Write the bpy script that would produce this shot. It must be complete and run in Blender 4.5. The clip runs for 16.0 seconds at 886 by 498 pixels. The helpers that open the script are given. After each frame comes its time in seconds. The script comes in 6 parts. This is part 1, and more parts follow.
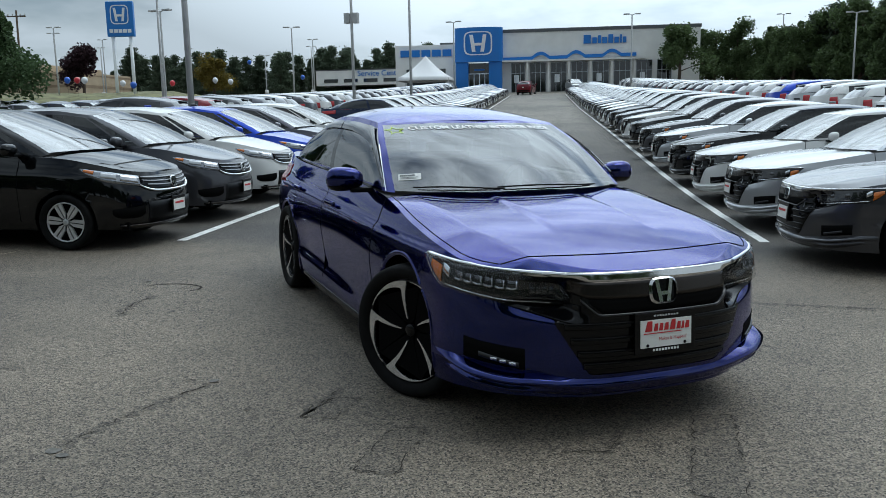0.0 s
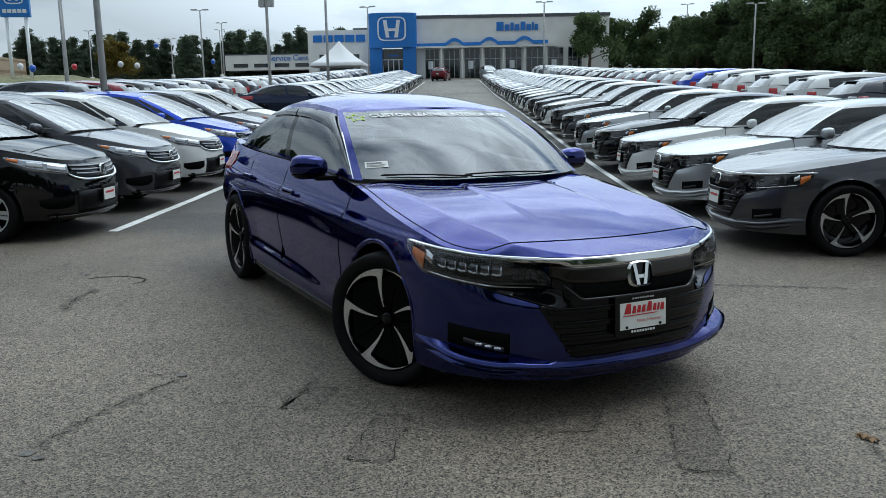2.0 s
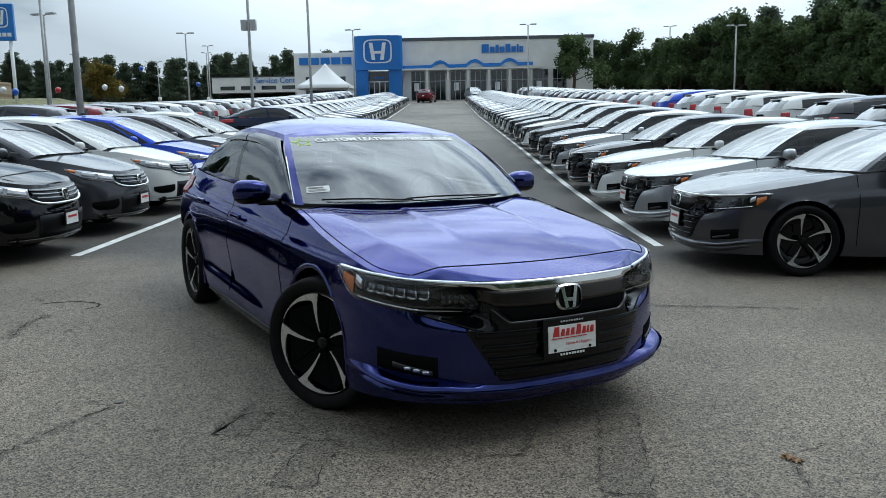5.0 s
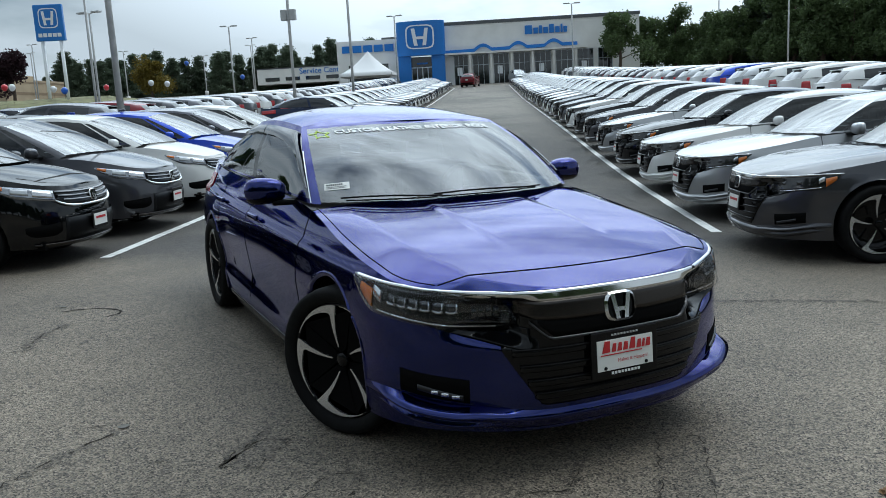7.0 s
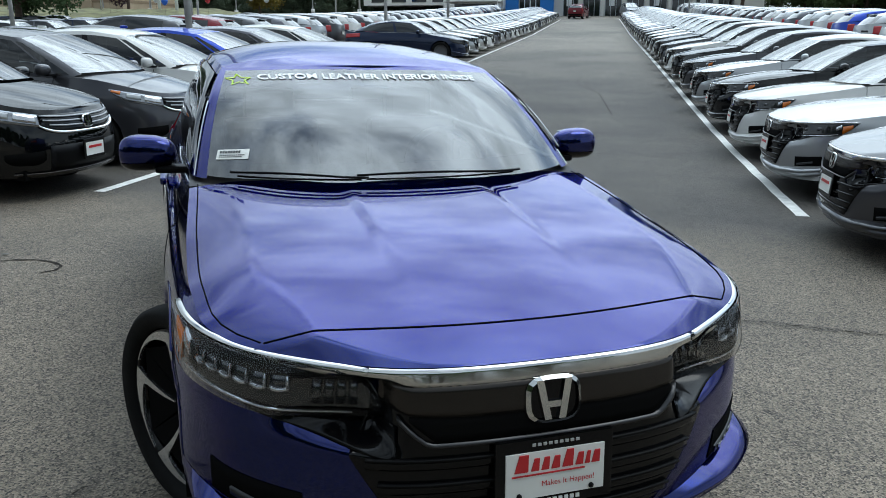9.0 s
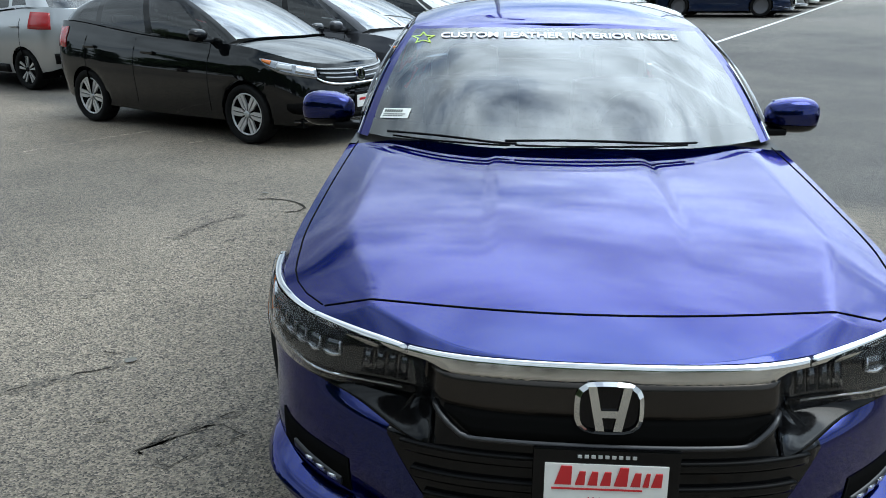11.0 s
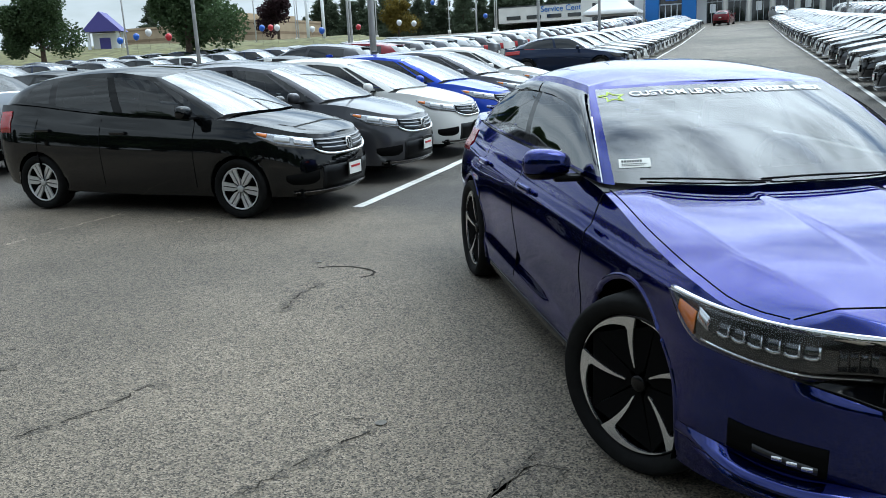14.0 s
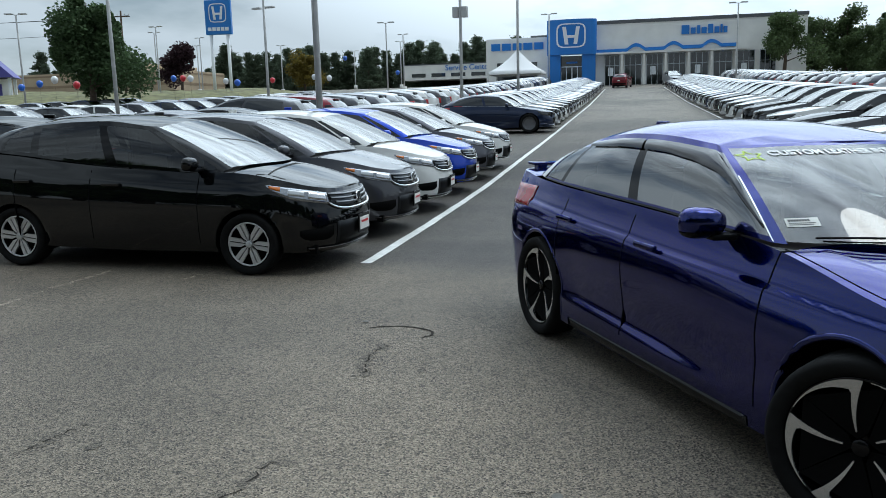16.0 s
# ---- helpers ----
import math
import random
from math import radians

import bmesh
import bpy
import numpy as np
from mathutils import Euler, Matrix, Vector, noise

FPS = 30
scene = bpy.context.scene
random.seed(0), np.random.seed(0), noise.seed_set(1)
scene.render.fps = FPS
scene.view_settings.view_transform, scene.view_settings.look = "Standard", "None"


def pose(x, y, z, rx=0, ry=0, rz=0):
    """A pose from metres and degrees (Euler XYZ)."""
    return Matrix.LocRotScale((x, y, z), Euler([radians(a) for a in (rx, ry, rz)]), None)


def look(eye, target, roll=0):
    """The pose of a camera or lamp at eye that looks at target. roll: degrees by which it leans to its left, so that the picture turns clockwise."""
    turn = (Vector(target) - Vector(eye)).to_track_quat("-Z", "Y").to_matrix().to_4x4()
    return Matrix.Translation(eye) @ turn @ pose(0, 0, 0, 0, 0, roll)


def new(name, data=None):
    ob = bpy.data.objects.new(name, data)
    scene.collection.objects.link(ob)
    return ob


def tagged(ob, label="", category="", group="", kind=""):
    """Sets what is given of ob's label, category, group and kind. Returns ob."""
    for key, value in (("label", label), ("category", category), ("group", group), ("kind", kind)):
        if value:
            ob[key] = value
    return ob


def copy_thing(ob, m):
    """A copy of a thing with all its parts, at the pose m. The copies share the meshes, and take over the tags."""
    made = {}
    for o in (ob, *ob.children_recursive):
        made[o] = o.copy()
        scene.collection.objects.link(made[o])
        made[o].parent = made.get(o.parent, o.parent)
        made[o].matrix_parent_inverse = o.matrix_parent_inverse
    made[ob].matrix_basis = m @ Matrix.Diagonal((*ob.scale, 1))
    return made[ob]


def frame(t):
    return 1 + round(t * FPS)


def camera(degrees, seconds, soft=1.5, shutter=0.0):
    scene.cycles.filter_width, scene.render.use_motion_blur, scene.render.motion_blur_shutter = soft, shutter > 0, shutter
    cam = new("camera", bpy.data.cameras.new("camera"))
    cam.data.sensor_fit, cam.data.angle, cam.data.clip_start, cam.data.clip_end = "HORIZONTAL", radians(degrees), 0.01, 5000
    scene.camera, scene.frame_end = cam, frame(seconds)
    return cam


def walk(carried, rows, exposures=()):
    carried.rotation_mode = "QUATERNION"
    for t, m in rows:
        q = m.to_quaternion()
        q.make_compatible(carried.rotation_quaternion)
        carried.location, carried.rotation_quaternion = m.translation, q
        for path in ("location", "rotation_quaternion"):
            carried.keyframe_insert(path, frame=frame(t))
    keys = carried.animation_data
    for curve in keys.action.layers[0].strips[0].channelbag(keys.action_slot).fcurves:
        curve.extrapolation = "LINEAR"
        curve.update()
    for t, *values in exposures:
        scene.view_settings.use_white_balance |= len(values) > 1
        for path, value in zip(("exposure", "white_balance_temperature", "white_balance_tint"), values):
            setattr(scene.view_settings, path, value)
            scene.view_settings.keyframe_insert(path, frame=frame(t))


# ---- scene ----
cam = camera(57.5, 16.0, soft=0.85)
PATH = [
    (0, (0.06, 0.416, 1.425), (-0.181, 2.374, 1.098), 0.1),
    (0.5, (-0.169, 0.376, 1.42), (-0.289, 2.341, 1.071), -0.6),
    (1, (-0.227, 0.377, 1.426), (-0.292, 2.343, 1.065), -0.5),
    (1.5, (-0.231, 0.387, 1.426), (-0.279, 2.352, 1.057), -0.0),
    (2, (-0.247, 0.379, 1.431), (-0.277, 2.346, 1.072), 0.3),
    (2.5, (-0.242, 0.364, 1.43), (-0.249, 2.336, 1.096), 0.3),
    (3, (-0.237, 0.341, 1.435), (-0.228, 2.315, 1.114), 0.3),
    (3.5, (-0.237, 0.328, 1.438), (-0.219, 2.304, 1.133), 0.3),
    (6, (0.169, 0.495, 1.457), (0.091, 2.468, 1.138), -0.8),
    (6.5, (0.069, 0.641, 1.436), (-0.074, 2.608, 1.104), -1.7),
    (7, (0.1, 0.857, 1.455), (-0.022, 2.824, 1.112), -1.9),
    (7.5, (0.256, 1.173, 1.532), (0.077, 3.129, 1.155), -1.0),
    (8, (0.28, 1.511, 1.515), (0.073, 3.457, 1.099), -0.4),
    (10.5, (1.254, 2.617, 1.544), (0.436, 4.329, 0.913), 1.9),
    (11, (1.139, 2.488, 1.538), (0.119, 4.093, 0.921), 0.4),
    (11.5, (0.845, 2.242, 1.534), (-0.309, 3.761, 0.936), -1.9),
    (12, (0.554, 2.144, 1.502), (-0.555, 3.695, 0.899), -2.3),
    (12.5, (0.328, 2.013, 1.528), (-0.658, 3.649, 0.934), -1.3),
    (13, (0.141, 1.684, 1.537), (-0.698, 3.406, 0.964), -1.0),
    (13.5, (-0.038, 1.539, 1.537), (-0.79, 3.315, 1.006), -0.4),
    (14, (-0.305, 1.492, 1.549), (-0.97, 3.32, 1.081), -1.6),
    (14.5, (-0.566, 1.422, 1.565), (-1.196, 3.277, 1.164), -0.9),
    (15, (-0.883, 1.311, 1.583), (-1.42, 3.201, 1.209), -0.3),
    (15.5, (-1.142, 1.313, 1.56), (-1.636, 3.215, 1.192), -0.6),
    (16, (-1.456, 1.339, 1.561), (-1.89, 3.261, 1.219), -0.3),
]
walk(cam, [(t, look(e, a, r)) for t, e, a, r in PATH], [(0, 0.04, 6000, 2), (3.5, 0.14, 6000, 2), (8, 0.2, 6000, 2), (10.3, 0.56, 6000, 2), (11.2, 0.82, 6000, 2), (12.6, 0.88, 6000, 2), (13.6, 0.80, 6000, 2), (14.5, 0.44, 6000, 2), (16, 0.20, 6000, 2)])

# ---------------- sky, sun ----------------
world = bpy.data.worlds.new("sky")
scene.world = world
world.use_nodes = True
wn, wl = world.node_tree.nodes, world.node_tree.links
SUN_EL, SUN_AZ = radians(62), radians(75)
sky = wn.new("ShaderNodeTexSky")
sky.sky_type = "NISHITA"
sky.sun_disc = False
sky.sun_elevation, sky.sun_rotation = SUN_EL, SUN_AZ
wco = wn.new("ShaderNodeTexCoord")
wmap = wn.new("ShaderNodeMapping")
wmap.inputs["Scale"].default_value = (1.0, 1.0, 3.2)
wnoise = wn.new("ShaderNodeTexNoise")
wnoise.inputs["Scale"].default_value = 2.1
wnoise.inputs["Detail"].default_value = 6
wnoise.inputs["Roughness"].default_value = 0.55
wramp = wn.new("ShaderNodeValToRGB")
wramp.color_ramp.elements[0].position, wramp.color_ramp.elements[1].position = 0.29, 0.52
wmix = wn.new("ShaderNodeMix")
wmix.data_type = "RGBA"
wmix.inputs["B"].default_value = (10.0, 10.8, 11.8, 1)
wl.new(wco.outputs["Generated"], wmap.inputs["Vector"])
wl.new(wmap.outputs["Vector"], wnoise.inputs["Vector"])
wl.new(wnoise.outputs["Fac"], wramp.inputs["Fac"])
wl.new(wramp.outputs["Color"], wmix.inputs["Factor"])
wl.new(sky.outputs["Color"], wmix.inputs["A"])
# an overcast sky is brighter overhead than at the horizon
wlift, wgain = wn.new("ShaderNodeMapRange"), wn.new("ShaderNodeMix")
wlift.inputs["From Min"].default_value, wlift.inputs["From Max"].default_value = 0.60, 1.0
wlift.inputs["To Min"].default_value, wlift.inputs["To Max"].default_value = 0.59, 2.65
wgain.data_type, wgain.blend_type = "RGBA", "MULTIPLY"
wgain.inputs["Factor"].default_value = 1
wsep = wn.new("ShaderNodeVectorMath")
wsep.operation = "DOT_PRODUCT"
wsep.inputs[1].default_value = (0.06, 0.60, 0.80)
wl.new(wco.outputs["Generated"], wsep.inputs[0])
wl.new(wsep.outputs["Value"], wlift.inputs["Value"])
wl.new(wmix.outputs["Result"], wgain.inputs["A"])
wl.new(wlift.outputs["Result"], wgain.inputs["B"])
# broken cloud overhead, smooth haze low down
wfine, wband, wfade, wsky = wn.new("ShaderNodeTexNoise"), wn.new("ShaderNodeMapRange"), wn.new("ShaderNodeMapRange"), wn.new("ShaderNodeMix")
wfine.inputs["Scale"].default_value, wfine.inputs["Detail"].default_value, wfine.inputs["Roughness"].default_value = 3.6, 7, 0.6
wband.inputs["From Min"].default_value, wband.inputs["From Max"].default_value = 0.36, 0.62
wband.inputs["To Min"].default_value, wband.inputs["To Max"].default_value = 0.72, 1.26
wz = wn.new("ShaderNodeSeparateXYZ")
wfade.inputs["From Min"].default_value, wfade.inputs["From Max"].default_value = 0.18, 0.42
wsky.data_type, wsky.blend_type = "RGBA", "MULTIPLY"
wl.new(wmap.outputs["Vector"], wfine.inputs["Vector"])
wl.new(wfine.outputs["Fac"], wband.inputs["Value"])
wl.new(wco.outputs["Generated"], wz.inputs[0])
wl.new(wz.outputs["Z"], wfade.inputs["Value"])
wl.new(wfade.outputs["Result"], wsky.inputs["Factor"])
wl.new(wgain.outputs["Result"], wsky.inputs["A"])
wl.new(wband.outputs["Result"], wsky.inputs["B"])
wl.new(wsky.outputs["Result"], wn["Background"].inputs["Color"])
wn["Background"].inputs["Strength"].default_value = 0.088
sun = new("sun", bpy.data.lights.new("sun", "SUN"))
sun.data.energy, sun.data.angle, sun.data.color = 0.6, radians(28), (1.0, 0.96, 0.9)
sun.matrix_world = look((0, 0, 0), (-math.sin(SUN_AZ) * math.cos(SUN_EL), -math.cos(SUN_AZ) * math.cos(SUN_EL), -math.sin(SUN_EL)))


# ---------------- materials ----------------
def material(name, base, rough=0.5, metal=0.0, coat=0.0, spec=0.5, emit=None, noise_amt=0.0, scale=8.0, bump=0.0, bump_scale=60.0, flake=0.0):
    m = bpy.data.materials.new(name)
    m.use_nodes = True
    n, l = m.node_tree.nodes, m.node_tree.links
    b = n["Principled BSDF"]
    b.inputs["Base Color"].default_value = (*base, 1)
    b.inputs["Roughness"].default_value = rough
    b.inputs["Metallic"].default_value = metal
    b.inputs["Coat Weight"].default_value = coat
    b.inputs["Coat Roughness"].default_value = 0.03
    b.inputs["Coat IOR"].default_value = 1.5
    b.inputs["Specular IOR Level"].default_value = spec
    if emit:
        b.inputs["Emission Color"].default_value = (*emit, 1)
        b.inputs["Emission Strength"].default_value = 1
    co = n.new("ShaderNodeTexCoord")
    if noise_amt:
        big = n.new("ShaderNodeTexNoise")
        big.inputs["Scale"].default_value, big.inputs["Detail"].default_value = scale, 8
        ramp = n.new("ShaderNodeMapRange")
        ramp.inputs["From Min"].default_value, ramp.inputs["From Max"].default_value = 0.3, 0.7
        ramp.inputs["To Min"].default_value, ramp.inputs["To Max"].default_value = 1 - noise_amt, 1 + noise_amt
        mul = n.new("ShaderNodeMix")
        mul.data_type, mul.blend_type = "RGBA", "MULTIPLY"
        mul.inputs["Factor"].default_value = 1
        mul.inputs["A"].default_value = (*base, 1)
        l.new(co.outputs["Object"], big.inputs["Vector"])
        l.new(big.outputs["Fac"], ramp.inputs["Value"])
        l.new(ramp.outputs["Result"], mul.inputs["B"])
        l.new(mul.outputs["Result"], b.inputs["Base Color"])
    if bump or flake:
        fine = n.new("ShaderNodeTexNoise")
        fine.inputs["Scale"].default_value, fine.inputs["Detail"].default_value = bump_scale, 4
        l.new(co.outputs["Object"], fine.inputs["Vector"])
        bp = n.new("ShaderNodeBump")
        bp.inputs["Strength"].default_value = bump or flake
        bp.inputs["Distance"].default_value = 0.004
        l.new(fine.outputs["Fac"], bp.inputs["Height"])
        l.new(bp.outputs["Normal"], b.inputs["Normal"])
    return m


def glass(name, tint, gloss_rough=0.02, ior=1.5):
    """Thin pane: tinted see-through with a clear reflection."""
    m = bpy.data.materials.new(name)
    m.use_nodes = True
    n, l = m.node_tree.nodes, m.node_tree.links
    n.remove(n["Principled BSDF"])
    t, g, mix, f = n.new("ShaderNodeBsdfTransparent"), n.new("ShaderNodeBsdfGlossy"), n.new("ShaderNodeMixShader"), n.new("ShaderNodeFresnel")
    t.inputs["Color"].default_value = (*tint, 1)
    g.inputs["Roughness"].default_value = gloss_rough
    f.inputs["IOR"].default_value = ior
    l.new(f.outputs["Fac"], mix.inputs["Fac"])
    l.new(t.outputs["BSDF"], mix.inputs[1])
    l.new(g.outputs["BSDF"], mix.inputs[2])
    l.new(mix.outputs["Shader"], n["Material Output"].inputs["Surface"])
    return m


def paint(name, base, metal=0.55, rough=0.32, coat_ior=1.42, edge=(1, 1, 1)):
    m = material(name, base, rough=rough, metal=metal, coat=1.0, spec=0.0, flake=0.02, bump_scale=900)
    m.node_tree.nodes["Principled BSDF"].inputs["Coat IOR"].default_value = coat_ior
    m.node_tree.nodes["Principled BSDF"].inputs["Specular Tint"].default_value = (*edge, 1)
    return m


M = {
    "hero": paint("cobalt_blue_paint", (0.0008, 0.0078, 0.104), 0.95, 0.14, 1.46, (0.10, 0.17, 0.70)),
    "black": paint("black_paint", (0.002, 0.0024, 0.003), 0.0, 0.3, 1.48),
    "darkgrey": paint("dark_grey_paint", (0.065, 0.065, 0.072)),
    "grey": paint("grey_paint", (0.10, 0.10, 0.115)),
    "silver": paint("silver_paint", (0.42, 0.43, 0.44), 0.7),
    "white": paint("white_paint", (0.72, 0.72, 0.70), 0.0),
    "blue": paint("bright_blue_paint", (0.02, 0.06, 0.45), 0.4),
    "red": paint("dark_red_paint", (0.16, 0.012, 0.02), 0.4),
    "navy": paint("dark_blue_paint", (0.012, 0.02, 0.05), 0.4),
    "champagne": paint("pale_metallic_paint", (0.48, 0.48, 0.46), 0.6),
    "trim": material("black_plastic", (0.004, 0.004, 0.0045), 0.42, spec=0.10, bump=0.08, bump_scale=300),
    "gloss": material("gloss_black", (0.003, 0.003, 0.0035), 0.10, spec=0.25),
    "smoke": material("dark_chrome", (0.050, 0.045, 0.041), 0.26, metal=0.9),
    "chrome": material("chrome", (0.66, 0.66, 0.65), 0.10, metal=1.0),
    "alloy": material("machined_alloy", (0.62, 0.62, 0.63), 0.25, metal=0.9),
    "farwheel": material("dull_wheel_paint", (0.16, 0.16, 0.17), 0.4, metal=0.5),
    "silverwheel": material("silver_wheel_paint", (0.58, 0.59, 0.60), 0.3, metal=0.6),
    "rubber": material("tyre_rubber", (0.007, 0.007, 0.007), 0.8, spec=0.15, noise_amt=0.25, scale=20, bump=0.3, bump_scale=120),
    "liner": material("wheel_well_lining", (0.005, 0.005, 0.005), 0.9, spec=0.03),
    "seam": material("panel_gap", (0.004, 0.004, 0.005), 0.8, spec=0.03),
    "slat": material("satin_dark_slat", (0.045, 0.045, 0.048), 0.3, metal=0.6),
    "slatbright": material("satin_grey_slat", (0.22, 0.22, 0.23), 0.3, metal=0.8),
    "amber": material("amber_reflector", (0.60, 0.15, 0.013), 0.2, coat=0.6),
    "redlamp": material("red_lamp_lens", (0.36, 0.010, 0.014), 0.2, coat=0.3),
    "lampin": material("lamp_inside", (0.012, 0.0125, 0.014), 0.25, metal=0.3, coat=1.0),
    "lampcell": material("smoky_lens", (0.05, 0.052, 0.056), 0.12, metal=0.5, coat=1.0),
    "led": material("clear_lamp_lens", (0.74, 0.75, 0.77), 0.10, metal=0.8),
    "clearlamp": material("clear_headlamp", (0.30, 0.31, 0.33), 0.12, metal=0.8, coat=1.0),
    # ior set above real glass to brighten reflected sky, most in the row windscreens
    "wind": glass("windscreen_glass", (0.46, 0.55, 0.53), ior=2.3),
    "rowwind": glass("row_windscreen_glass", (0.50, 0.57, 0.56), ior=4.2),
    "heropane": glass("clear_side_glass", (0.24, 0.28, 0.29), ior=3.8),
    "pane": glass("tinted_side_glass", (0.20, 0.23, 0.24), ior=1.75),
    "farpane": material("dark_tinted_glass", (0.014, 0.017, 0.021), 0.06, coat=0.4),
    "lens": glass("lamp_cover", (0.95, 0.96, 0.97), ior=1.35),
    "visor": material("smoked_wind_deflector", (0.012, 0.012, 0.014), 0.1, coat=0.6),
    "interior": material("dark_cabin_plastic", (0.022, 0.022, 0.024), 0.6, noise_amt=0.15, scale=12),
    "leather": material("grey_seat_leather", (0.10, 0.10, 0.10), 0.5, noise_amt=0.1),
    "plate": material("white_plate", (0.78, 0.78, 0.74), 0.4, noise_amt=0.04),
    "plateprint": material("red_print", (0.50, 0.02, 0.025), 0.4),
    "whiteprint": material("white_lettering", (0.80, 0.82, 0.80), 0.5),
    "lime": material("lime_lettering", (0.50, 0.72, 0.05), 0.5),
    "darkprint": material("black_print", (0.03, 0.03, 0.03), 0.5),
    "pole": material("weathered_steel_pole", (0.46, 0.46, 0.45), 0.5, metal=0.1, noise_amt=0.15, scale=4),
    "line": material("white_road_paint", (0.72, 0.72, 0.69), 0.7, noise_amt=0.18, scale=9, bump=0.3),
    "crack": material("crack_filler", (0.034, 0.030, 0.025), 0.9, spec=0.1, noise_amt=0.4, scale=15),
    "wallwhite": material("white_render_wall", (0.80, 0.79, 0.75), 0.8, noise_amt=0.06, scale=0.6),
    "signblue": material("blue_sign_panel", (0.015, 0.17, 0.55), 0.35, noise_amt=0.03, scale=1),
    "signwhite": material("white_sign_panel", (0.80, 0.82, 0.84), 0.4),
    "roofgrey": material("dark_roof_edge", (0.10, 0.105, 0.11), 0.6, noise_amt=0.1),
    "shopglass": material("shop_window_glass", (0.010, 0.013, 0.015), 0.05, coat=0.5),
    "alum": material("aluminium_frame", (0.40, 0.42, 0.44), 0.4, metal=0.5),
    "tent": material("white_tent_canvas", (0.80, 0.80, 0.80), 0.8),
    "tan": material("tan_block_wall", (0.42, 0.33, 0.22), 0.85, noise_amt=0.1, scale=0.5),
    "tandark": material("brown_wall_band", (0.26, 0.19, 0.12), 0.85, noise_amt=0.1, scale=0.5),
    "hutblue": material("blue_metal_roof", (0.07, 0.06, 0.28), 0.5),
    "bark": material("bark", (0.09, 0.065, 0.045), 0.9, noise_amt=0.35, scale=6, bump=0.8, bump_scale=25),
    "wire": material("cable_black", (0.02, 0.02, 0.02), 0.7),
}
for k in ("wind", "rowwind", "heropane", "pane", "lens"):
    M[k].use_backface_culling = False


def leaf_material(name, base):
    m = material(name, base, 0.65, spec=0.25)
    n, l = m.node_tree.nodes, m.node_tree.links
    geo, mr, mix = n.new("ShaderNodeNewGeometry"), n.new("ShaderNodeMapRange"), n.new("ShaderNodeMix")
    info = n.new("ShaderNodeObjectInfo")
    add = n.new("ShaderNodeMath")
    add.operation = "MULTIPLY_ADD"
    add.inputs[1].default_value = 0.5
    l.new(info.outputs["Random"], add.inputs[0])
    l.new(geo.outputs["Random Per Island"], add.inputs[2])
    mr.inputs["From Max"].default_value = 1.5
    mr.inputs["To Min"].default_value, mr.inputs["To Max"].default_value = 0.55, 1.5
    mix.data_type, mix.blend_type = "RGBA", "MULTIPLY"
    mix.inputs["Factor"].default_value = 1
    mix.inputs["A"].default_value = (*base, 1)
    l.new(add.outputs["Value"], mr.inputs["Value"])
    l.new(mr.outputs["Result"], mix.inputs["B"])
    l.new(mix.outputs["Result"], n["Principled BSDF"].inputs["Base Color"])
    # thin leaves let part of the light through
    glow, both_ways = n.new("ShaderNodeBsdfTranslucent"), n.new("ShaderNodeMixShader")
    both_ways.inputs["Fac"].default_value = 0.40
    l.new(mix.outputs["Result"], glow.inputs["Color"])
    l.new(n["Principled BSDF"].outputs["BSDF"], both_ways.inputs[1])
    l.new(glow.outputs["BSDF"], both_ways.inputs[2])
    l.new(both_ways.outputs["Shader"], n["Material Output"].inputs["Surface"])
    return m


M["leaf"] = leaf_material("green_leaves", (0.090, 0.128, 0.052))
M["leafdark"] = leaf_material("dark_pine_needles", (0.092, 0.120, 0.076))
M["leafdeep"] = leaf_material("deep_green_leaves", (0.066, 0.105, 0.044))
M["leafred"] = leaf_material("copper_leaves", (0.035, 0.018, 0.022))
M["leafyellow"] = leaf_material("yellowing_leaves", (0.17, 0.13, 0.025))


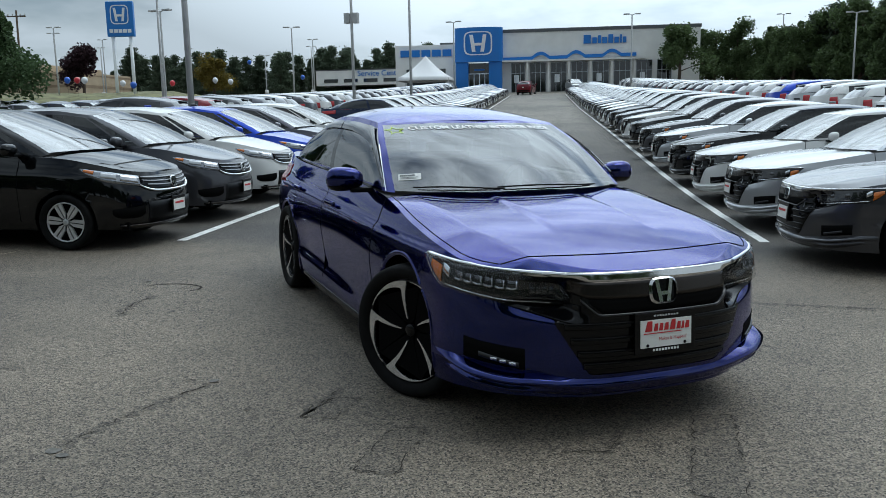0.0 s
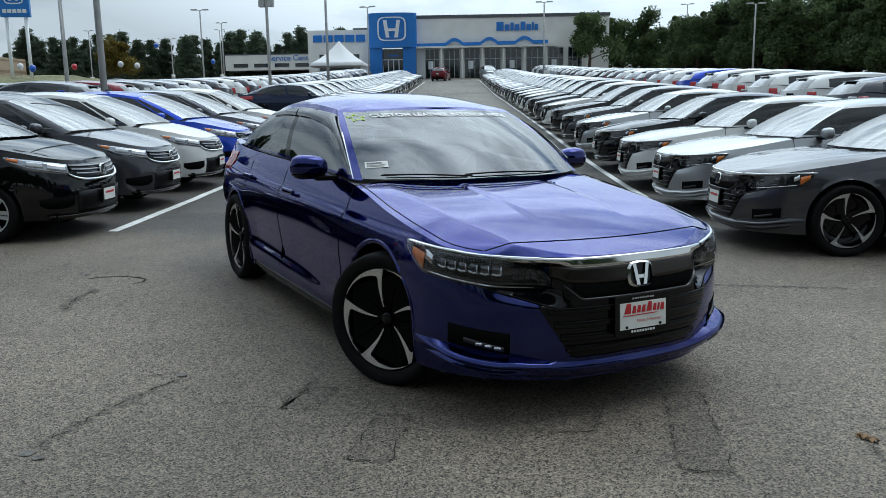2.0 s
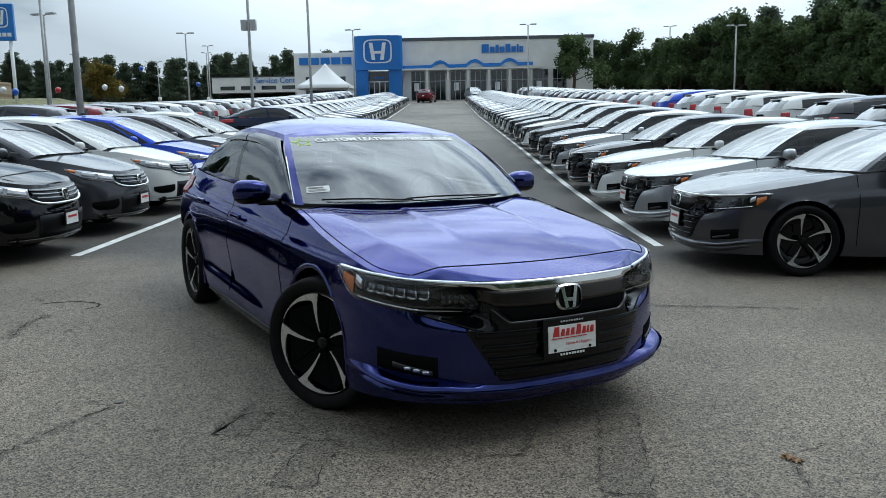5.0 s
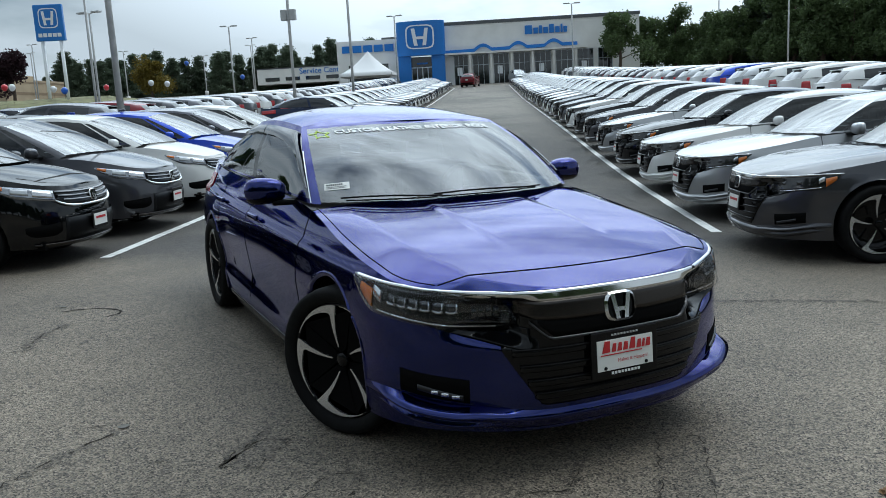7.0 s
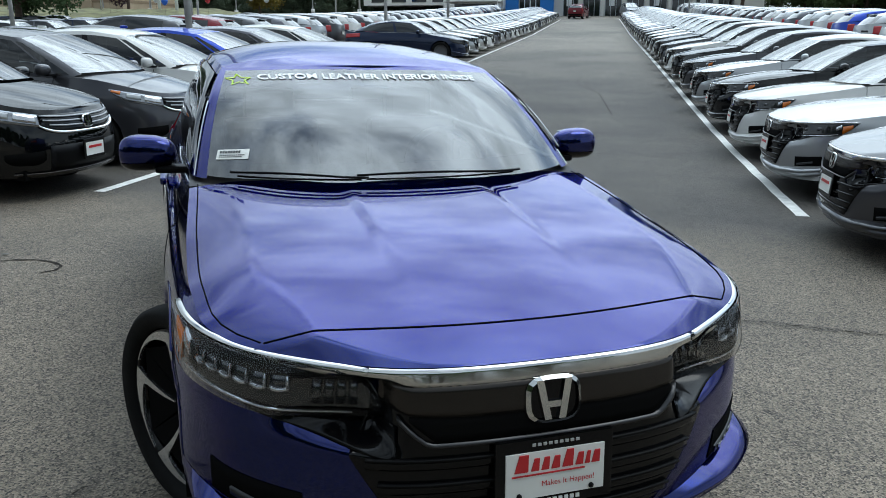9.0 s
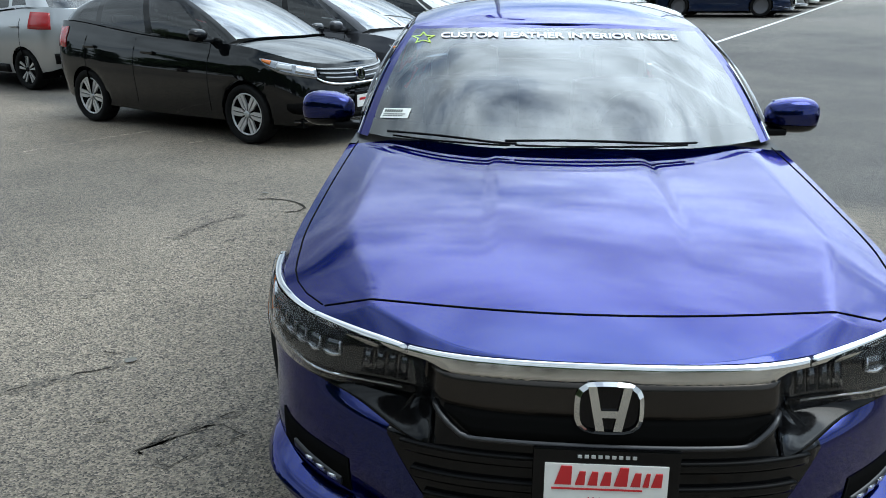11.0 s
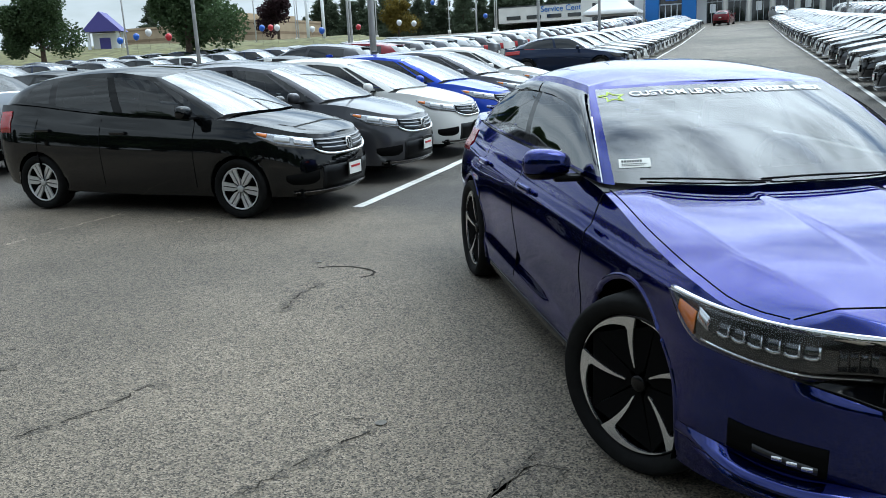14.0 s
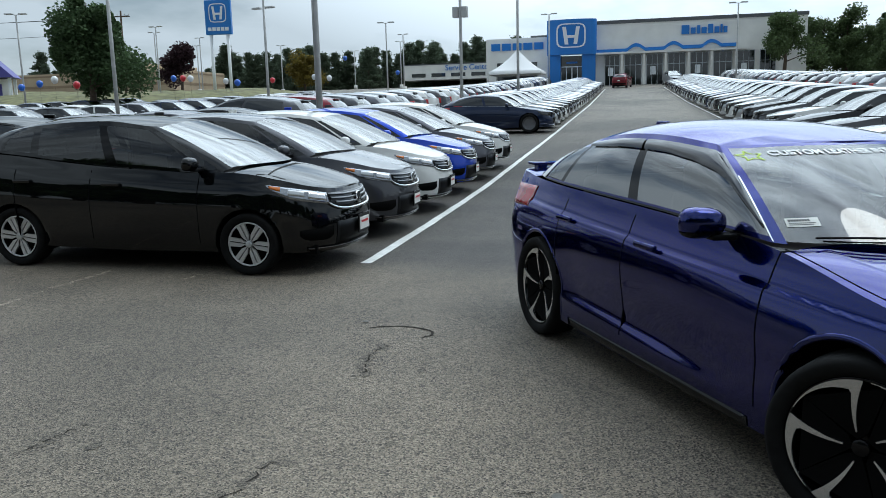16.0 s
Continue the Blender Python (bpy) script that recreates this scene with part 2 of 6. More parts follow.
def asphalt(name="worn_asphalt", shade=1.0):
    m = bpy.data.materials.new(name)
    m.use_nodes = True
    n, l = m.node_tree.nodes, m.node_tree.links
    b = n["Principled BSDF"]
    co = n.new("ShaderNodeTexCoord")

    def noise_tex(scale, detail=6, rough=0.6):
        t = n.new("ShaderNodeTexNoise")
        t.inputs["Scale"].default_value, t.inputs["Detail"].default_value, t.inputs["Roughness"].default_value = scale, detail, rough
        l.new(co.outputs["Object"], t.inputs["Vector"])
        return t

    def ramp(src, p0, c0, p1, c1):
        r = n.new("ShaderNodeValToRGB")
        e = r.color_ramp.elements
        e[0].position, e[0].color, e[1].position, e[1].color = p0, (*c0, 1), p1, (*c1, 1)
        l.new(src, r.inputs["Fac"])
        return r.outputs["Color"]

    def mixed(kind, fac, a, c):
        x = n.new("ShaderNodeMix")
        x.data_type, x.blend_type = "RGBA", kind
        if isinstance(fac, float):
            x.inputs["Factor"].default_value = fac
        else:
            l.new(fac, x.inputs["Factor"])
        for key, v in (("A", a), ("B", c)):
            if isinstance(v, tuple):
                x.inputs[key].default_value = (*v, 1)
            else:
                l.new(v, x.inputs[key])
        return x.outputs["Result"]

    old = ramp(noise_tex(0.55, 8).outputs["Fac"], 0.32, (0.112, 0.096, 0.076), 0.70, (0.188, 0.161, 0.128))
    newer = ramp(noise_tex(0.8, 8).outputs["Fac"], 0.30, (0.042, 0.038, 0.035), 0.72, (0.082, 0.074, 0.065))
    sep = n.new("ShaderNodeSeparateXYZ")
    l.new(co.outputs["Object"], sep.inputs[0])
    wob = noise_tex(0.5, 5)
    edge = n.new("ShaderNodeMath")
    edge.operation = "MULTIPLY_ADD"
    edge.inputs[1].default_value = 1.2
    l.new(wob.outputs["Fac"], edge.inputs[0])
    l.new(sep.outputs["Y"], edge.inputs[2])
    zone = n.new("ShaderNodeMapRange")
    zone.inputs["From Min"].default_value, zone.inputs["From Max"].default_value = 9.2, 9.9
    l.new(edge.outputs["Value"], zone.inputs["Value"])
    # asphalt pales from y 20 to 45: far reflected brightness put into the colour
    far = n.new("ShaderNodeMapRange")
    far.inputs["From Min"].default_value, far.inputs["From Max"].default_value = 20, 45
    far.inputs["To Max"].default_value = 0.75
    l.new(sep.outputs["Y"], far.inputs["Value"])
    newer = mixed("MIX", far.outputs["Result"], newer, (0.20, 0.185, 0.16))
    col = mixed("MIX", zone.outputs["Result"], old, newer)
    grain = n.new("ShaderNodeTexVoronoi")
    grain.inputs["Scale"].default_value = 135
    l.new(co.outputs["Object"], grain.inputs["Vector"])
    speck = ramp(grain.outputs["Color"], 0.12, (0.16, 0.16, 0.17), 0.88, (2.15, 2.10, 2.0))
    col = mixed("MULTIPLY", 1.0, col, speck)
    fine = ramp(noise_tex(24, 5, 0.7).outputs["Fac"], 0.3, (0.78, 0.78, 0.78), 0.7, (1.22, 1.22, 1.22))
    col = mixed("MULTIPLY", 1.0, col, fine)
    stain = ramp(noise_tex(0.23, 4, 0.5).outputs["Fac"], 0.38, (0.72, 0.72, 0.72), 0.60, (1.08, 1.07, 1.05))
    col = mixed("MULTIPLY", 1.0, col, stain)
    col = mixed("MULTIPLY", 1.0, col, (shade, shade, shade))
    l.new(col, b.inputs["Base Color"])
    b.inputs["Roughness"].default_value = 0.78
    bp = n.new("ShaderNodeBump")
    bp.inputs["Strength"].default_value, bp.inputs["Distance"].default_value = 0.7, 0.006
    l.new(grain.outputs["Distance"], bp.inputs["Height"])
    l.new(bp.outputs["Normal"], b.inputs["Normal"])
    return m


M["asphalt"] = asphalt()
M["stain"] = asphalt("stained_asphalt", 0.66)


# ---------------- mesh helpers ----------------
def empty(name, m=Matrix()):
    ob = new(name)
    ob.empty_display_size = 0.2
    ob.matrix_basis = m
    return ob


def mesh_of(name, verts, faces, mat, smooth=True):
    me = bpy.data.meshes.new(name)
    me.from_pydata([tuple(map(float, v)) for v in verts], [], faces)
    me.materials.append(mat)
    if smooth:
        me.polygons.foreach_set("use_smooth", [True] * len(me.polygons))
    me.update()
    return me


def obj(name, me, parent=None, label="", m=None):
    ob = new(name, me)
    ob.parent = parent
    if m is not None:
        ob.matrix_basis = m
    if label:
        ob["label"] = label
    return ob


def part(name, bm, mat, parent, label="", smooth=False, m=None):
    me = bpy.data.meshes.new(name)
    bm.normal_update()
    bm.to_mesh(me)
    bm.free()
    me.materials.append(mat)
    if smooth:
        me.polygons.foreach_set("use_smooth", [True] * len(me.polygons))
    return obj(name, me, parent, label, m)


def box(bm, cx, cy, cz, sx, sy, sz, bevel=0.0, m=None):
    vs = bmesh.ops.create_cube(bm, size=1)["verts"]
    bmesh.ops.scale(bm, vec=(sx, sy, sz), verts=vs)
    if bevel:
        es = list({e for v in vs for e in v.link_edges})
        r = bmesh.ops.bevel(bm, geom=es, offset=bevel, segments=2, affect="EDGES", profile=0.6)
        vs = list({v for f in r["faces"] for v in f.verts} | {v for v in vs if v.is_valid})
    bmesh.ops.translate(bm, vec=(cx, cy, cz), verts=vs)
    if m is not None:
        bmesh.ops.transform(bm, matrix=m, verts=vs)
    return vs


def boxes(name, rows, mat, parent, label="", bevel=0.0):
    bm = bmesh.new()
    for r in rows:
        box(bm, *r, bevel=bevel)
    return part(name, bm, mat, parent, label)


def lathe(profile, n, axis_y=True):
    """Surface turned about the y axis from (radius, y) pairs."""
    vs, fs = [], []
    k = len(profile)
    for i in range(n):
        a = 2 * math.pi * i / n
        for r, y in profile:
            vs.append((r * math.cos(a), y, r * math.sin(a)))
    for i in range(n):
        for j in range(k - 1):
            a, b = i * k + j, ((i + 1) % n) * k + j
            fs.append((a, a + 1, b + 1, b))
    return vs, fs


def tube(path, r, n=8, taper=None):
    vs, fs = [], []
    P = [Vector(p) for p in path]
    for i, p in enumerate(P):
        d = (P[min(i + 1, len(P) - 1)] - P[max(i - 1, 0)]).normalized()
        a = d.orthogonal().normalized() if abs(d.z) < 0.9 else Vector((1, 0, 0))
        a = (a - d * a.dot(d)).normalized()
        b = d.cross(a)
        rr = r if taper is None else r + (taper - r) * i / (len(P) - 1)
        for j in range(n):
            t = 2 * math.pi * j / n
            vs.append(p + (a * math.cos(t) + b * math.sin(t)) * rr)
    for i in range(len(P) - 1):
        for j in range(n):
            fs.append((i * n + j, i * n + (j + 1) % n, (i + 1) * n + (j + 1) % n, (i + 1) * n + j))
    fs.append(tuple(range(n - 1, -1, -1)))
    fs.append(tuple((len(P) - 1) * n + j for j in range(n)))
    return vs, fs


def catmull(P, s):
    """Smooth curve through the rows of P at the parameter s (0 .. rows - 1); both ends meet their mirror image in y."""
    k = len(P)
    i = min(max(int(math.floor(s)), 0), k - 2)
    t = s - i
    p1, p2 = P[i], P[i + 1]
    mirror = np.ones(P.shape[1])
    mirror[1] = -1
    p0 = P[i - 1] if i > 0 else p2 * mirror
    p3 = P[i + 2] if i + 2 < k else p1 * mirror
    return 0.5 * (2 * p1 + (p2 - p0) * t + (2 * p0 - 5 * p1 + 4 * p2 - p3) * t * t + (3 * p1 - p0 - 3 * p2 + p3) * t ** 3)


def smooth01(v):
    v = min(max(v, 0.0), 1.0)
    return v * v * (3 - 2 * v)


def ground_z(x, y):
    """The lot is flat where the blue car stands and climbs towards the showroom."""
    if y < 8:
        z = 0.0
    elif y < 19:
        z = 0.04 / 22 * (y - 8) ** 2
    elif y < 60:
        z = 0.22 + 0.04 * (y - 19)
    else:
        z = 1.86 + 0.05 * (min(y, 150) - 60)
    return z + 0.02 * min(max(x + 0.7, -60), 40) * smooth01((y - 9) / 25)


# ---------------- cars ----------------
class CarForm:
    """The skin of a car: x ahead of the front axle, y to its left, z up from the road."""

    def __init__(self, outline, hood, belt, roof, crown, wheels, radius, crease, scale=(1, 1, 1), sporty=0.0):
        s = np.array(scale, float)
        self.O = np.array(outline, float) * np.array([s[0], s[1], s[2], s[2], s[1], s[1], s[2]])
        self.hood = np.array(hood, float) * s[[0, 2]]
        self.B, self.R = np.array(belt, float) * s, np.array(roof, float) * s
        self.crown = np.array(crown, float) * s[[0, 2]]
        self.hood_line, self.crown_line = np.polyfit(self.hood[:, 0], self.hood[:, 1], 3), np.polyfit(self.crown[:, 0], self.crown[:, 1], 3)
        self.wheels, self.radius = [w * s[0] for w in wheels], radius
        self.crease = [(x * s[0], z * s[2]) for x, z in crease]
        self.last = len(self.O) - 1
        self.sporty, self.s = sporty, s
        self.us = np.linspace(0, self.last, 400)
        self.top_x = np.array([self.skin(u, 9)[0] for u in self.us])

    def row(self, u):
        r = catmull(self.O, u)
        e = 0.02
        a, b = catmull(self.O, max(u - e, 0)), catmull(self.O, min(u + e, self.last))
        t = (b - a)[:2]
        if u < e:
            t = np.array([0, 1.0])
        if u > self.last - e:
            t = np.array([0, -1.0])
        t = t / (np.hypot(*t) + 1e-9)
        return r, np.array([t[1], -t[0]])

    def skin(self, u, z, off=0.0, side=1):
        """Point of the side skin at the place u along the outline (0: nose, last: tail), at the height z."""
        r, n = self.row(u)
        x, y, zb, zt, it, ib, zm = r
        z = min(max(z, zb), zt)
        inset = it * ((z - zm) / (zt - zm)) ** 2 if z > zm else ib * ((zm - z) / (zm - zb)) ** 2
        zc = np.interp(-x, [-c[0] for c in self.crease], [c[1] for c in self.crease])
        k = smooth01((n[1] - 0.75) / 0.2)
        inset += (0.020 if self.sporty else 0.016) * k * smooth01((z - zc + 0.02) / 0.035)
        if self.sporty:
            zz, xx = z / self.s[2], x / self.s[0]
            # doors tuck in above a ledge that rises towards the rear wheel; the front wing swells over its arch
            zl = 0.285 + 0.045 * smooth01((-xx - 0.5) / 1.9)
            mid = smooth01((-xx - 0.35) / 1.0) * smooth01((xx + 2.62) / 0.40)
            inset += 0.036 * mid * smooth01((0.80 - zz) / 0.40) * smooth01((zz - zl) / 0.085)
            inset += 0.012 * k * (1 - mid) * math.exp(-((zz - 0.50) / 0.10) ** 2)
            # the lamps lie back under the leading edge of the bonnet
            inset += 0.095 * smooth01((u - 1.0) / 0.42) * smooth01((2.45 - u) / 1.1) * smooth01((0.738 - zz) / 0.035) * smooth01((zz - 0.530 - 0.030 * (u - 1.2)) / 0.060)
        else:
            inset += 0.010 * k * math.exp(-((z - 0.47) / 0.14) ** 2)
        p = np.array([x, y]) + n * (off - inset)
        return np.array([p[0], max(p[1], 0.0) * side, z])

    def u_at(self, x):
        """Place along the outline where the side runs through x."""
        xs = np.array([catmull(self.O, u)[0] for u in self.us])
        return float(np.interp(-x, -xs, self.us))

    def hood_z(self, x):
        return float(np.polyval(self.hood_line, min(max(x, self.hood[-1, 0]), self.hood[0, 0])))

    def house(self, k, w, off=0.0, side=1):
        """Point of the cabin's skin: k along its outline (0: windscreen centre), w from belt (0) to roof (1)."""
        b, r = catmull(self.B, k), catmull(self.R, k)
        e = 0.05
        t = catmull(self.B, min(k + e, len(self.B) - 1)) - catmull(self.B, max(k - e, 0))
        t2 = catmull(self.R, min(k + e, len(self.B) - 1)) - catmull(self.R, max(k - e, 0))
        n = np.cross(t * (1 - w) + t2 * w, r - b)
        if k < e:
            n[1] = 0
        n = n / (np.linalg.norm(n) + 1e-9)
        p = b + (r - b) * w + n * (0.028 * math.sin(math.pi * w) + off)
        p[1] = max(p[1], 0.0) * side
        return p


def sheet(rows, closed=False):
    """Quads over a grid of points."""
    nv = len(rows[0])
    vs = [p for r in rows for p in r]
    fs = [(i * nv + j, i * nv + j + 1, (i + 1) * nv + j + 1, (i + 1) * nv + j) for i in range(len(rows) - 1) for j in range(nv - 1)]
    return vs, fs


def both(vs, fs):
    """A half and its mirror image."""
    n = len(vs)
    return list(vs) + [(v[0], -v[1], v[2]) for v in vs], list(fs) + [tuple(n + i for i in reversed(f)) for f in fs]


def welded(me):
    bm = bmesh.new()
    bm.from_mesh(me)
    bmesh.ops.remove_doubles(bm, verts=bm.verts, dist=0.0015)
    bm.to_mesh(me)
    bm.free()
    return me


def flipped(vs, fs):
    return vs, [tuple(reversed(f)) for f in fs]


def strip(form, u0, u1, top, bottom, off, thick, nu=24, nv=5, side=1):
    """A raised patch of the skin between two height curves."""
    front, back = [], []
    for i in range(nu + 1):
        f = i / nu
        u = u0 + (u1 - u0) * f
        s = side if u >= 0 else -side
        a, b = top(f), bottom(f)
        front.append([form.skin(abs(u), b + (a - b) * j / nv, off, s) for j in range(nv + 1)])
        back.append([form.skin(abs(u), b + (a - b) * j / nv, off - thick, s) for j in (0, nv)])
    vs, fs = sheet(front)
    n0, m = len(vs), nv + 1
    for r in back:
        vs += r
    for i in range(nu):
        fs.append((n0 + 2 * i, i * m, (i + 1) * m, n0 + 2 * i + 2))
        fs.append((i * m + nv, n0 + 2 * i + 1, n0 + 2 * i + 3, (i + 1) * m + nv))
    for i in (0, nu):
        fs.append(tuple(i * m + j for j in range(m)) + (n0 + 2 * i + 1, n0 + 2 * i))
    return vs, fs


def shell_mesh(form, step, nv, name, mat):
    P = np.array([form.skin(u, 0.5)[:2] for u in form.us])
    arc = np.concatenate([[0], np.cumsum(np.hypot(*np.diff(P, axis=0).T))])
    nu = int(arc[-1] / step)
    us = np.interp(np.linspace(0, arc[-1], nu + 1), arc, form.us)
    V = np.zeros((nu + 1, nv + 1, 3))
    for i, u in enumerate(us):
        r, _ = form.row(u)
        for j in range(nv + 1):
            V[i, j] = form.skin(u, r[2] + (r[3] - r[2]) * j / nv)
    dead = np.zeros((nu + 1, nv + 1), bool)
    for wx in form.wheels:
        cz, R = form.radius, form.radius * 1.135
        d = np.hypot(V[:, :, 0] - wx, V[:, :, 2] - cz)
        inside = (d < R) & (V[:, :, 1] > 0.5)
        out = np.pad(~inside, 1, constant_values=False)
        nb = np.zeros_like(inside)
        for a in range(3):
            for b in range(3):
                nb |= out[a:a + nu + 1, b:b + nv + 1]
        rim = inside & nb
        for i, j in zip(*np.nonzero(rim)):
            k = R / max(d[i, j], 1e-6)
            V[i, j, 0] = wx + (V[i, j, 0] - wx) * k
            if j > 0:
                V[i, j, 2] = cz + (V[i, j, 2] - cz) * k
        dead |= inside & ~rim
    nvv = nv + 1
    fs = []
    for i in range(nu):
        for j in range(nv):
            if not (dead[i, j] or dead[i + 1, j] or dead[i, j + 1] or dead[i + 1, j + 1]):
                fs.append((i * nvv + j, (i + 1) * nvv + j, (i + 1) * nvv + j + 1, i * nvv + j + 1))
    vs, fs = both(V.reshape(-1, 3), fs)
    return welded(mesh_of(name, vs, fs, mat))


def bonnet_z(e, zc, t):
    """Height of a creased bonnet: a flat centre between two long creases, its flanks falling to the wings, and a shallow power bulge."""
    a = abs(t * e[1])
    yc = min(0.665 - 0.11 * smooth01((e[0] - 0.30) / 0.42), 0.86 * e[1])
    top = e[2] + (zc - e[2]) * 0.80
    if a > yc:
        q = (a - yc) / max(e[1] - yc, 1e-4)
        z = top + (e[2] - top) * (0.80 * q + 0.20 * q * q)
    else:
        z = top + (zc - top) * (1 - (a / max(yc, 1e-4)) ** 2)
    fade = smooth01((0.60 - e[0]) / 0.45)
    return z + fade * 0.006 * (1 - smooth01((a - 0.255) / 0.030))


def cap_mesh(form, x0, x1, ny, step, profile, name, mat, creased=False):
    """Bonnet or boot lid: from the top edge of the skin to a centre line."""
    us = [u for u, x in zip(form.us, form.top_x) if x1 - 1e-6 <= x <= x0 + 1e-6]
    n = max(int((x0 - x1) / step), 4)
    us = np.interp(np.linspace(0, len(us) - 1, n * 2), range(len(us)), us)
    rows = []
    for u in us:
        e = form.skin(u, 9, 0.0)
        zc = profile(e[0])
        row = []
        for j in range(-ny, ny + 1):
            t = j / ny
            a = abs(t)
            z = bonnet_z(e, zc, t) if creased else e[2] + (zc - e[2]) * (1 - a ** 2.4)
            row.append((e[0], t * e[1], z))
        rows.append(row)
    vs, fs = sheet(rows)
    return mesh_of(name, vs, fs, mat)


def cabin_meshes(form, breaks, nk, nw, offset=0.0):
    """Panels of the cabin: {name: (verts, faces)} for the ranges in breaks: (name, k0, k1, w0, w1)."""
    out = []
    for name, k0, k1, w0, w1 in breaks:
        nu = max(int((k1 - k0) * nk), 1)
        nh = max(int((w1 - w0) * nw), 1)
        rows = [[form.house(k0 + (k1 - k0) * i / nu, w0 + (w1 - w0) * j / nh, offset) for j in range(nh + 1)] for i in range(nu + 1)]
        out.append((name, *flipped(*sheet(rows))))
    return out


def wheel(parent, x, y, r, width, rim_r, style, turn, fine, hub_mat, simple=False):
    """A wheel with its outer face towards +y of its own frame."""
    n = 48 if fine else 20
    h = width / 2
    prof = [(rim_r, -h * 0.8), (r * 0.93, -h), (r * 0.985, -h * 0.85), (r, -h * 0.55), (r, h * 0.55), (r * 0.985, h * 0.85), (r * 0.93, h), (rim_r + 0.006, h * 0.86), (rim_r, h * 0.7)]
    key = (style, fine, round(r, 3), simple)
    if key not in WHEELS:
        d = {}
        vs, fs = lathe(prof, n)
        d["tyre"] = mesh_of("tyre", vs, fs, M["rubber"])
        bp = [(rim_r, h * 0.72), (rim_r - 0.008, h * 0.78), (rim_r - 0.014, h * 0.70), (rim_r - 0.02, -h * 0.2), (0.16, -h * 0.25), (0.0, -h * 0.25)]
        vs, fs = lathe(bp, n)
        d["rim"] = mesh_of("rim", vs, fs, M["farwheel"] if simple else hub_mat)
        if simple:
            tv, tf = lathe(prof, n)
            d["rim"] = mesh_of("wheel", list(vs) + list(tv), list(fs) + [tuple(i + len(vs) for i in q) for q in tf], M["farwheel"])
            d["rim"].materials.append(M["rubber"])
            d["rim"].polygons.foreach_set("material_index", [0] * len(fs) + [1] * len(tf))
        vs, fs = lathe([(0.034, h * 0.45), (0.034, h * (0.58 if style == "blade" else 0.76)), (0.028, h * (0.62 if style == "blade" else 0.80)), (0.0, h * (0.62 if style == "blade" else 0.80))], 16)
        d["cap"] = mesh_of("cap", vs, fs, M["gloss"])
        ro = rim_r - 0.006
        if style == "blade":
            # swept blade with a hook that follows the rim
            lead, trail = [], []
            for i in range(9):
                f = i / 8
                rr = 0.060 + (ro - 0.064) * f
                a0 = -0.30 + 0.22 * f
                wd = (0.006 + 0.030 * f ** 1.2) / rr / 2
                trail.append((rr, a0 + wd))
                if rr < ro - 0.045:
                    lead.append((rr, a0 - wd))
            a1 = trail[-1][1]
            arc = [(ro - 0.003, a1 - 1.16 * i / 14) for i in range(1, 15)]
            arc_in = [(ro - 0.006 - 0.034 * (i / 10) ** 1.8, a1 - 1.15 + 0.93 * i / 10) for i in range(11)]
            outline = trail + arc + arc_in + lead[::-1]
            face = [(q[0] * math.cos(q[1]), h * (0.50 + 0.30 * min(q[0] / ro, 1)), q[0] * math.sin(q[1])) for q in outline]
            bm = bmesh.new()
            bv = [bm.verts.new(p) for p in face]
            f0 = bm.faces.new(bv)
            ex = bmesh.ops.extrude_face_region(bm, geom=[f0])
            bmesh.ops.translate(bm, vec=(0, -0.012, 0), verts=[e for e in ex["geom"] if isinstance(e, bmesh.types.BMVert)])
            bmesh.ops.recalc_face_normals(bm, faces=bm.faces)
            me = bpy.data.meshes.new("spoke")
            bm.to_mesh(me)
            bm.free()
            me.materials.append(M["alloy"])
            d["spoke"] = me
            bm = bmesh.new()
            q = [(0.03, -0.60), (ro - 0.008, -0.95), (ro - 0.008, 0.30), (0.06, 0.30)]
            bv = [bm.verts.new((a * math.cos(b), h * (0.40 + 0.28 * a / ro), a * math.sin(b))) for a, b in q]
            f0 = bm.faces.new(bv)
            ex = bmesh.ops.extrude_face_region(bm, geom=[f0])
            bmesh.ops.translate(bm, vec=(0, -0.03, 0), verts=[e for e in ex["geom"] if isinstance(e, bmesh.types.BMVert)])
            bmesh.ops.recalc_face_normals(bm, faces=bm.faces)
            me = bpy.data.meshes.new("spoke_backing")
            bm.to_mesh(me)
            bm.free()
            me.materials.append(M["liner"])
            d["backing"] = me
            d["count"] = 5
        else:
            bm = bmesh.new()
            for s in (-1, 1):
                if style == "five":
                    q = [(0.03, s * 0.30 - 0.18), (ro - 0.004, s * 0.20 - 0.09), (ro - 0.004, s * 0.20 + 0.09), (0.03, s * 0.30 + 0.18)]
                    q = [(a * math.cos(b), a * math.sin(b)) for a, b in q]
                else:
                    q = [(0.030, s * 0.005), (ro - 0.006, s * 0.006), (ro - 0.008, s * 0.046), (0.085, s * 0.038)]
                    q = q if s > 0 else q[::-1]
                bv = [bm.verts.new((a, h * (0.66 + 0.10 * a / ro), b)) for a, b in q]
                f0 = bm.faces.new(bv)
                ex = bmesh.ops.extrude_face_region(bm, geom=[f0])
                bmesh.ops.translate(bm, vec=(0, -0.02, 0), verts=[e for e in ex["geom"] if isinstance(e, bmesh.types.BMVert)])
            bmesh.ops.recalc_face_normals(bm, faces=bm.faces)
            me = bpy.data.meshes.new("spoke")
            bm.to_mesh(me)
            bm.free()
            me.materials.append(M["silverwheel"])
            d["spoke"] = me
            d["count"] = 5 if style == "five" else 6
            if style != "five":
                vs, fs = lathe([(ro + 0.002, h * 0.72), (ro - 0.004, h * 0.80), (ro - 0.016, h * 0.78), (ro - 0.018, h * 0.66)], n)
                d["ring"] = mesh_of("hub_cap_ring", vs, fs, M["silverwheel"])
